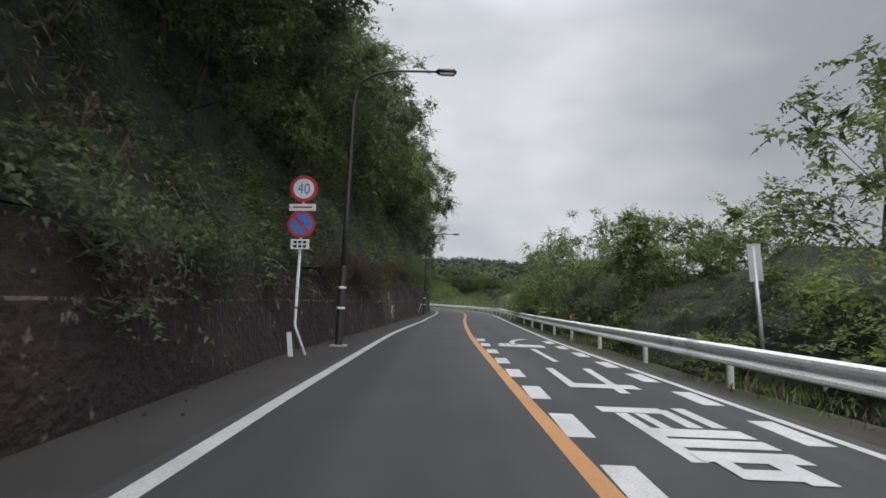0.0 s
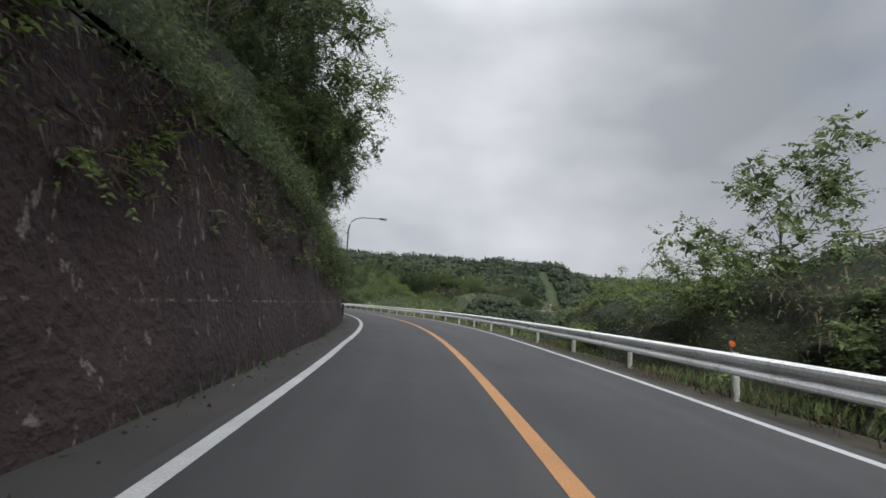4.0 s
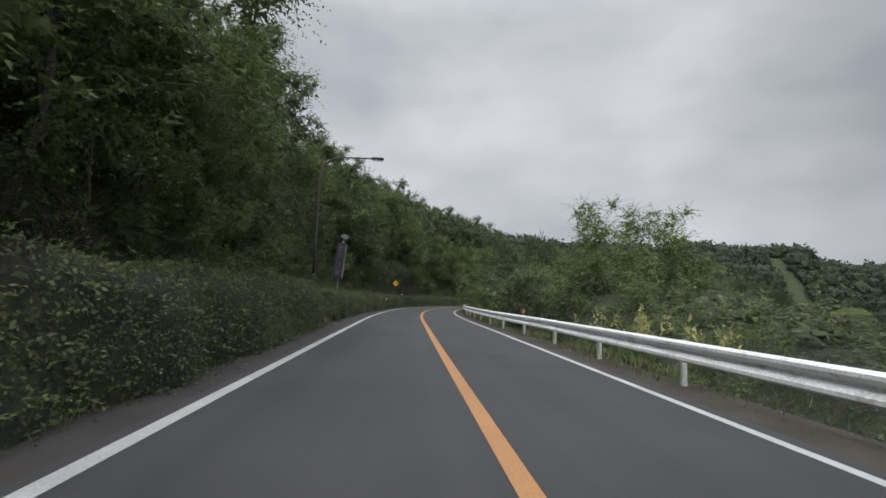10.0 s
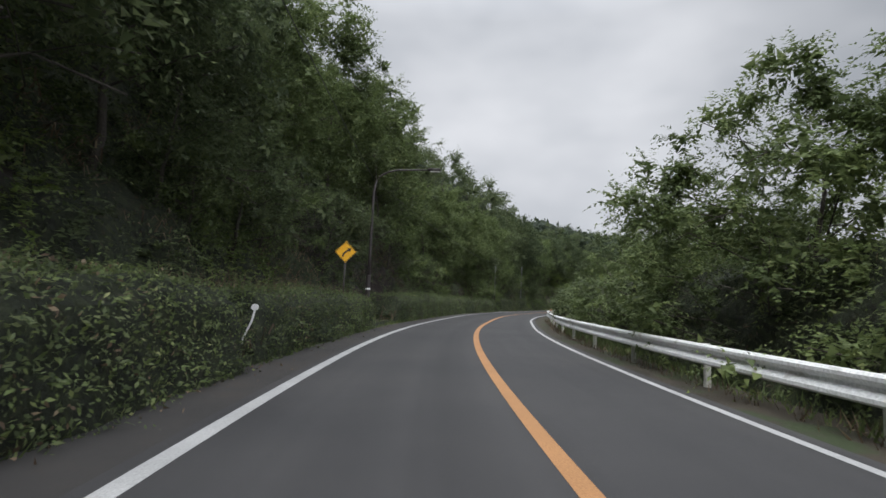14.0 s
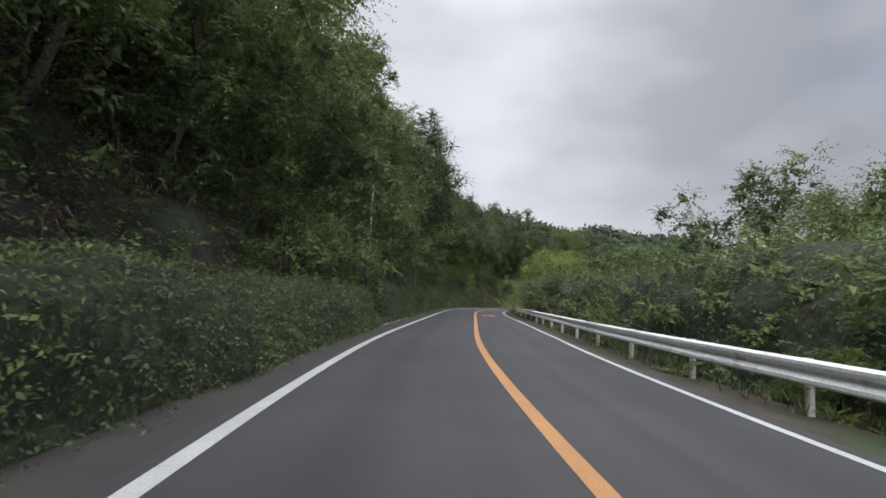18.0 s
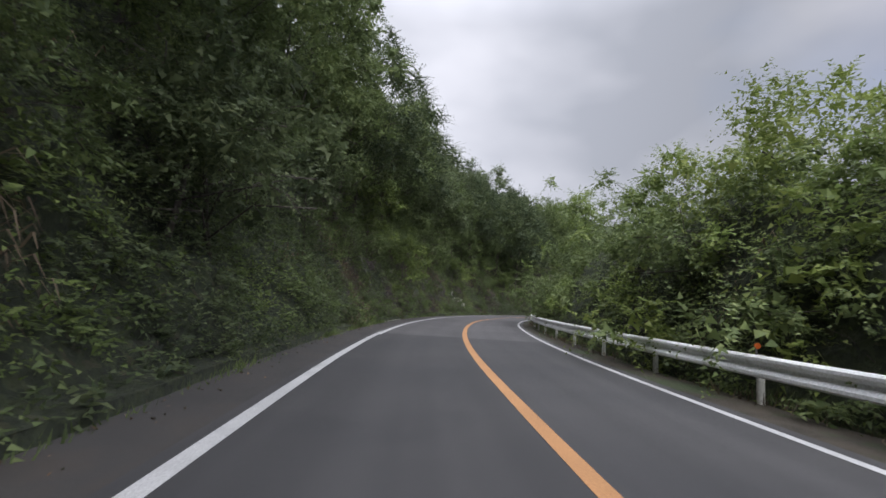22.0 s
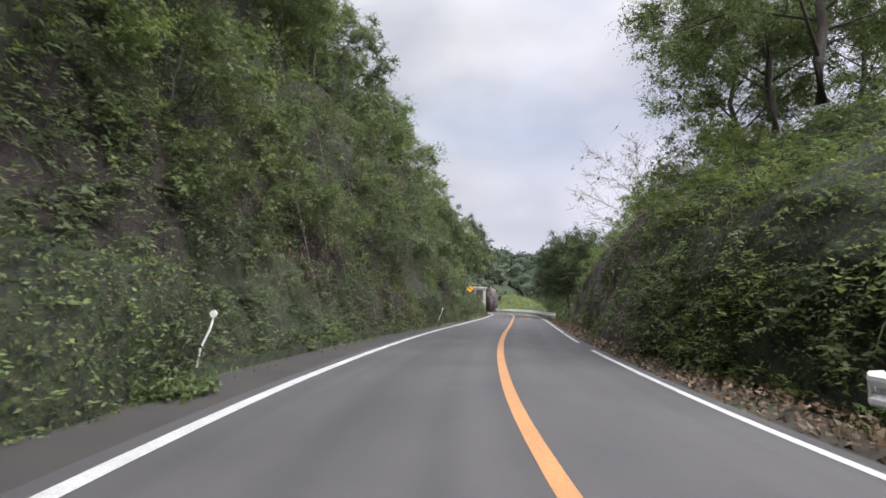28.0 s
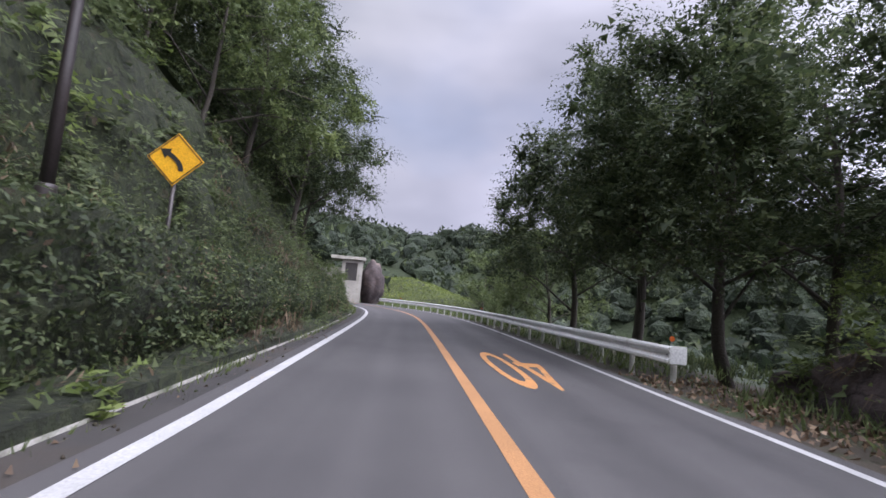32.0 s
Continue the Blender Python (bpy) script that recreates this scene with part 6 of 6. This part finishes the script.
def curve_sign(s, d, z, bend, turn, label):
    top = thing("warning_sign", label, "road sign")
    tube_part("post", [tube([(0, 0.05, -0.1), (0, 0.05, z + 0.3)], [0.03, 0.03], 10)], LAMP_BROWN, top)
    h = 0.275
    face = part("plate", box_bm(-h, h, -0.008, 0.008, -h, h, 0.004), SIGN_YELLOW, top, "yellow diamond plate with black rim")
    face.matrix_basis = pose(0, 0, z, 0, 45, 0)
    for a, b, c, e in ((-h + 0.012, h - 0.012, h - 0.028, h - 0.014), (-h + 0.012, h - 0.012, -h + 0.014, -h + 0.028), (-h + 0.014, -h + 0.028, -h + 0.03, h - 0.03), (h - 0.028, h - 0.014, -h + 0.03, h - 0.03)):
        part("rim", box_bm(a, b, -0.013, -0.009, c, e), SIGN_BLACK, face)
    vs, fs = [], []
    for k in range(9):
        w = k / 8
        cx, cz = bend * (-0.09 + 0.19 * w * w), -0.17 + 0.27 * w - 0.03 * w * w
        t = unit(np.array([bend * 0.38 * w, 0.27 - 0.06 * w]))
        for sd in (-1, 1):
            for y in (-0.010, -0.016):
                vs.append((cx - t[1] * sd * 0.032, y, cz + t[0] * sd * 0.032))
    for k in range(8):
        i = 4 * k
        fs += [(i, i + 1, i + 5, i + 4), (i + 2, i + 6, i + 7, i + 3), (i + 1, i + 3, i + 7, i + 5)]
    cx, cz = bend * 0.10, 0.07
    t = unit(np.array([bend * 0.38, 0.21]))
    o = len(vs)
    for y in (-0.010, -0.016):
        vs += [(cx - t[1] * 0.085, y, cz + t[0] * 0.085), (cx + t[1] * 0.085, y, cz - t[0] * 0.085), (cx + t[0] * 0.13, y, cz + t[1] * 0.13)]
    fs += [(o, o + 1, o + 2), (o + 3, o + 5, o + 4), (o, o + 3, o + 4, o + 1), (o + 1, o + 4, o + 5, o + 2), (o + 2, o + 5, o + 3, o)]
    ar = link_mesh("arrow", mesh_of("arrow", vs, fs), SIGN_BLACK, top, "black curved arrow")
    ar.matrix_basis = pose(0, 0, z, 0, 0, 0)
    top.matrix_basis = spot(s, d, 0, turn)


curve_sign(198.0, -4.75, 2.75, 1, 6, "yellow diamond sign with a curved black arrow, above the hedge")
curve_sign(386.2, -4.47, 2.9, -1, 4, "yellow diamond sign with a curved black arrow, beside a lamp")


def delineator(s, d, h=0.95, lean=6, paint=SIGN_WHITE):
    top = thing("delineator", "bent white marker post with a round reflector", "marker post", "marker posts")
    tube_part("stem", [tube([(0, 0, -0.1), (0.0, 0, h * 0.45), (0.10, 0, h * 0.8), (0.12, 0, h)], [0.020, 0.019, 0.018, 0.017], 8)], paint, top)
    ob = part("reflector", disc_bm(0.055, -0.02, 0.035, 20), paint, top, "round white reflector")
    ob.matrix_basis = pose(0.12, 0, h + 0.04)
    top.matrix_basis = spot(s, d) @ pose(0, 0, 0, 0, lean, 0)


delineator(68.0, -4.12, 0.86, 0, POST_MAT)
for s, d in ((82.6, -4.0), (119.6, -4.5), (189.2, -4.2), (239.0, -4.1), (343.6, -4.85), (364.3, -4.05)):
    delineator(s, d)


def wall_marker(s, d):
    top = thing("wall_marker", "leaning white plate marker at the wall's foot", "marker post", "marker posts")
    part("plate", box_bm(-0.05, 0.05, -0.012, 0.012, -0.05, 0.50, 0.006), SIGN_WHITE, top)
    top.matrix_basis = spot(s, d) @ pose(0, 0, 0, 0, -8, 0)


wall_marker(117.55, -4.2)
wall_marker(52.15, -4.25)


def banner_sign(s, d):
    top = thing("warning_board", "leaning dark blue vertical warning board with a solar panel", "road sign")
    tube_part("post", [tube([(0, 0.1, -0.1), (0, 0.1, 4.4)], [0.05, 0.045], 10)], GALV, top)
    bd = part("board", box_bm(-0.26, 0.20, -0.09, 0.03, 2.1, 4.05, 0.02), SIGN_BLUE_DARK, top)
    part("side_channel", box_bm(0.203, 0.25, -0.07, 0.05, 2.15, 4.0, 0.008), GALV, bd)
    for ch, z in (("走", 3.78), ("行", 3.34), ("注", 2.89), ("意", 2.45)):
        ob = link_mesh("letter", fit_text(text_mesh("letter", ch, 0.5, 0.002), 0.27, 0.33), FADED_GOLD, bd)
        ob.matrix_basis = pose(-0.03, -0.096, z, 90)
    pv = part("solar_panel", box_bm(-0.20, 0.20, -0.2, 0.2, -0.015, 0.015, 0.004), SIGN_BLACK, top, "small dark solar panel")
    pv.matrix_basis = pose(0.05, 0.05, 4.42, 35, 20, 0)
    top.matrix_basis = spot(s, d, 0, -8) @ pose(0, 0, 0, 0, 5, 0)


FADED_GOLD = mottled("faded_gold_letters", (0.16, 0.085, 0.02), (0.24, 0.13, 0.03), 3.0, 0.6, 40.0, 0.05, 0.002, stain=(0.03, 0.025, 0.03), stain_at=(0.5, 0.62), stain_scale=7.0)
SIGN_BLUE_DARK = mottled("dark_blue_board", (0.012, 0.014, 0.035), (0.025, 0.028, 0.06), 2.0, 0.5, 50.0, 0.05, 0.002)
banner_sign(169.0, -4.9)

# grey sign seen from behind, beyond the rail
back = thing("sign_back", "grey back of a leaning roadside sign beyond the rail", "road sign")
tube_part("post", [tube([(0, 0, -1.2), (0, 0, 2.6)], [0.04, 0.04], 10)], GALV, back)
part("plate", box_bm(-0.14, 0.14, -0.03, -0.015, 1.9, 2.65, 0.004), GALV, back)
back.matrix_basis = spot(51.45, 5.2, 0) @ pose(0, 0, 0, 0, -4, 0)

# ---- kerb and concrete wall ----
for a, b in ((242, 264), (286, 294.8), (362, 412)):
    q = np.arange(a, b, 1.0)
    f = foot_at(q) - 0.02
    g = shell(q, [(f + 0.04, 0 * q - 0.05), (f + 0.035, 0 * q + 0.03), (f - 0.045, 0 * q + 0.035), (f - 0.05, 0 * q - 0.05)], 0.0, 1, 1)
    tagged(link_mesh("kerb", grid_mesh("kerb", g), CURB_MAT), "low mossy concrete kerb along the shoulder", "kerb", kind="structure")

portal = thing("concrete_wall", "pale concrete abutment with a cap slab across the bend", "wall")
pier = part("pier", box_bm(-1.1, 1.1, 0, 5, -0.3, 4.5, 0.04), CONCRETE, portal)
# dark panel on the pier's face, its colour stands for an opening's shade
part("dark_panel", box_bm(-0.75, 0.55, -0.02, 0.06, 2.3, 4.2, 0.02), SHOULDER, pier, "dark panel that stands for a shaded opening")
part("cap", box_bm(-2.3, 1.35, -0.4, 5.4, 4.52, 4.85, 0.03), CONCRETE, portal)
part("wing", box_bm(-5.5, -1.12, 0.6, 1.2, -0.3, 3.6, 0.03), CONCRETE, portal)
boulder = bmesh.new()
bmesh.ops.create_icosphere(boulder, subdivisions=4, radius=1.0)
for v in boulder.verts:
    n = 1 + 0.16 * noise.noise(v.co * 2.3) + 0.07 * noise.noise(v.co * 6.0)
    v.co = (2.35 + 1.35 * n * v.co.x, 3.4 + 2.6 * n * v.co.y, max(-0.3, 2.0 + 2.75 * n * v.co.z))
part("rock_end", boulder, ROCK, portal, "dark rounded rock end", smooth=True)
portal.matrix_basis = pose(124.4, 360.2, 0, 0, 0, -58)


# ---- ropes on the slopes, flowers, plumes, dead branches ----
def rope(s, d0, z0, d1, z1, drift, label):
    w = np.linspace(0, 1, 9)
    pts = at(s + drift * w + 0.12 * fbm(w * 3, 0 * w + s, 5, 2), d0 + (d1 - d0) * w + 0.1 * fbm(w * 4, 0 * w + s, 6, 2), z0 + (z1 - z0) * w)
    tagged(tube_part("slope_rope", [tube(pts, [0.008] * 9, 4)], ROPE_MAT), label, "rope", "slope ropes")


ROPE_MAT = mottled("weathered_rope", (0.15, 0.135, 0.12), (0.28, 0.26, 0.24), 6.0, 0.9, 60.0, 0.3, 0.004)
for s0 in (290.5, 293.6, 297.0, 301.5, 306.0):
    rope(s0, -4.75, 0.05, -6.3, 3.6, -0.6, "pale weathered rope hanging down the slope")
for s0 in (349, 352, 354.5, 357.5, 360, 363.5, 367, 370):
    rope(s0, -4.75, 0.3, -6.6, 7.5, -0.4, "pale weathered rope hanging down the cliff")
for s0 in (353.5, 356, 358.5, 361, 363.5, 366, 369, 372, 374.5, 377, 379.5):
    f0, h0 = float(np.interp(s0, sc, cf)), float(np.interp(s0, sc, ch))
    rope(s0, f0 - 0.35, 0.1, f0 + 0.25 * h0, h0, 0.5, "pale weathered rope of the rock-fall net")

for z0, s0, s1 in ((2.3, 366.0, 382.0),):
    q = np.linspace(s0, s1, 22)
    pts = at(q, np.interp(q, sc, cf) - 0.30 + 0.06 * np.sin(q * 2.1), z0 + 0.07 * np.sin(q * 1.3))
    tagged(tube_part("net_rope", [tube(pts, [0.009] * 22, 4)], ROPE_MAT), "pale rope running along the rock-fall net", "rope", "slope ropes")
q = rng.uniform(0, 1, 26)
fp = at(316.5 - 4.5 * q, -5.1 - 1.1 * q + 0.15 * rng.normal(size=26), 0.35 + 2.1 * q + 0.15 * rng.normal(size=26))
lp, lv, _ = clumps(fp, np.broadcast_to(unit(at(315, 0, 0.8) - at(315, -5, 0)), fp.shape), 0.06, 0.15, 24)
leaves("white_flowers", lp, lv, PETAL, 0.07, "trail of small white flowers on the slope", "flowers", slim=0.7)


def plumes(s0, s1, n, d0, d1, z0, z1):
    q = rng.uniform(s0, s1, n)
    base = at(q, rng.uniform(d0, d1, n), rng.uniform(z0, z1, n))
    idx = np.repeat(np.arange(n), 46)
    h = rng.random((len(idx), 1))
    p = base[idx] + np.concatenate([rng.normal(size=(len(idx), 2)) * 0.16 * (1.15 - h), h * 0.75], 1)
    leaves("yellow_plumes", p, np.broadcast_to([0, 0, 1.0], p.shape), PLUME, 0.13, "pale yellow flower plumes beyond the guard rail", "flowers", slim=0.4, lift=1.2)


plumes(112, 124, 10, 4.9, 6.2, -0.8, -0.3)
plumes(126, 146, 26, 4.9, 6.0, -0.6, 0.1)
plumes(150, 160, 14, 4.8, 5.8, -0.1, 0.4)

dead = make_tree("bare grey dead branch reaching from the bank", 2.2, 1.0, 131, LEAF_DRY, 0, 0, 0.1, 0.2, DEAD_WOOD, "dead branch", "dead_branch", 0.012, 2, 0.3)
dead.matrix_basis = spot(90.5, -5.4, bank_z(90.5, -5.4), 40)

# fallen pipe, leaf pile, tar crack, loose stones
pipe = tube_part("fallen_pipe", [tube(at(np.linspace(292.2, 296.8, 7), np.linspace(-5.1, -5.0, 7), 0.42 + 0.03 * np.sin(np.arange(7))), [0.012] * 7, 6)], ROPE_MAT)
tagged(pipe, "pale thin pipe lying along the foot of the bank", "pipe")
fp = at(rng.uniform(341.8, 342.6, 40), rng.uniform(-4.45, -3.95, 40), 0.03)
lp, lv, _ = clumps(fp, np.broadcast_to([0, 0, 1.0], fp.shape), 0.05, 0.12, 16, 0.4)
leaves("leaf_pile", lp, lv, LEAF_MID, 0.11, "torn green leaves lying on the shoulder", "leaf litter")
for pts in ([(291.6, -1.46), (292.4, -1.42), (293.7, -1.30)], [(171.0, 0.7), (172.5, 0.62), (174.0, 0.75)], [(318.0, -1.9), (319.2, -1.8), (320.6, -1.86)]):
    q = np.array(pts)
    left, right = at(q[:, 0], q[:, 1] - 0.012, 0.004), at(q[:, 0], q[:, 1] + 0.012, 0.004)
    tagged(link_mesh("tar_seam", grid_mesh("tar_seam", np.stack([left, right], 1), True), SIGN_BLACK), "thin dark tar seam sealing a crack", "road repair", kind="structure")
n = 900
q = rng.uniform(46, 400, n)
stone = foot_at(q) + 0.05 + np.abs(rng.normal(size=n)) * 0.22
sp = at(q, stone, 0.004)
size = rng.uniform(0.008, 0.028, (n, 1, 1))
v = (sp[:, None] + ico_v[None] * size * rng.uniform(0.6, 1.2, (n, len(ico_v), 1))).reshape(-1, 3)
f = (ico_f[None] + (np.arange(n) * len(ico_v))[:, None, None]).reshape(-1, 3)
tagged(link_mesh("loose_stones", mesh_of("loose_stones", v.tolist(), f.tolist()), VERGE), "loose gravel along the foot of the bank", "gravel", kind="stuff")
q = rng.uniform(60, 400, 1300)
lp = at(q, foot_at(q) + 0.02 + np.abs(rng.normal(size=1300)) * 0.3, 0.008)
leaves("shoulder_leaves", lp, np.broadcast_to([0, 0, 1.0], lp.shape), LITTER, 0.05, "dry fallen leaves on the shoulder", "leaf litter", slim=0.6, droop=0.0, out=0.01)
n = 2600
q = rng.uniform(127, 199, n)
tuft = value_noise(q / 1.7, 0 * q, 97) > 0.5
q = q[tuft]
lp = at(q, foot_at(q) - rng.uniform(0.3, 1.3, len(q)), 1.25)
leaves("hedge_grass", lp, np.broadcast_to([0, 0, 1.0], lp.shape), LEAF_DRY, 0.36, "dry grass stalks standing above the hedge", "grass", slim=0.018, lift=3.0, droop=-0.3, out=0.05)
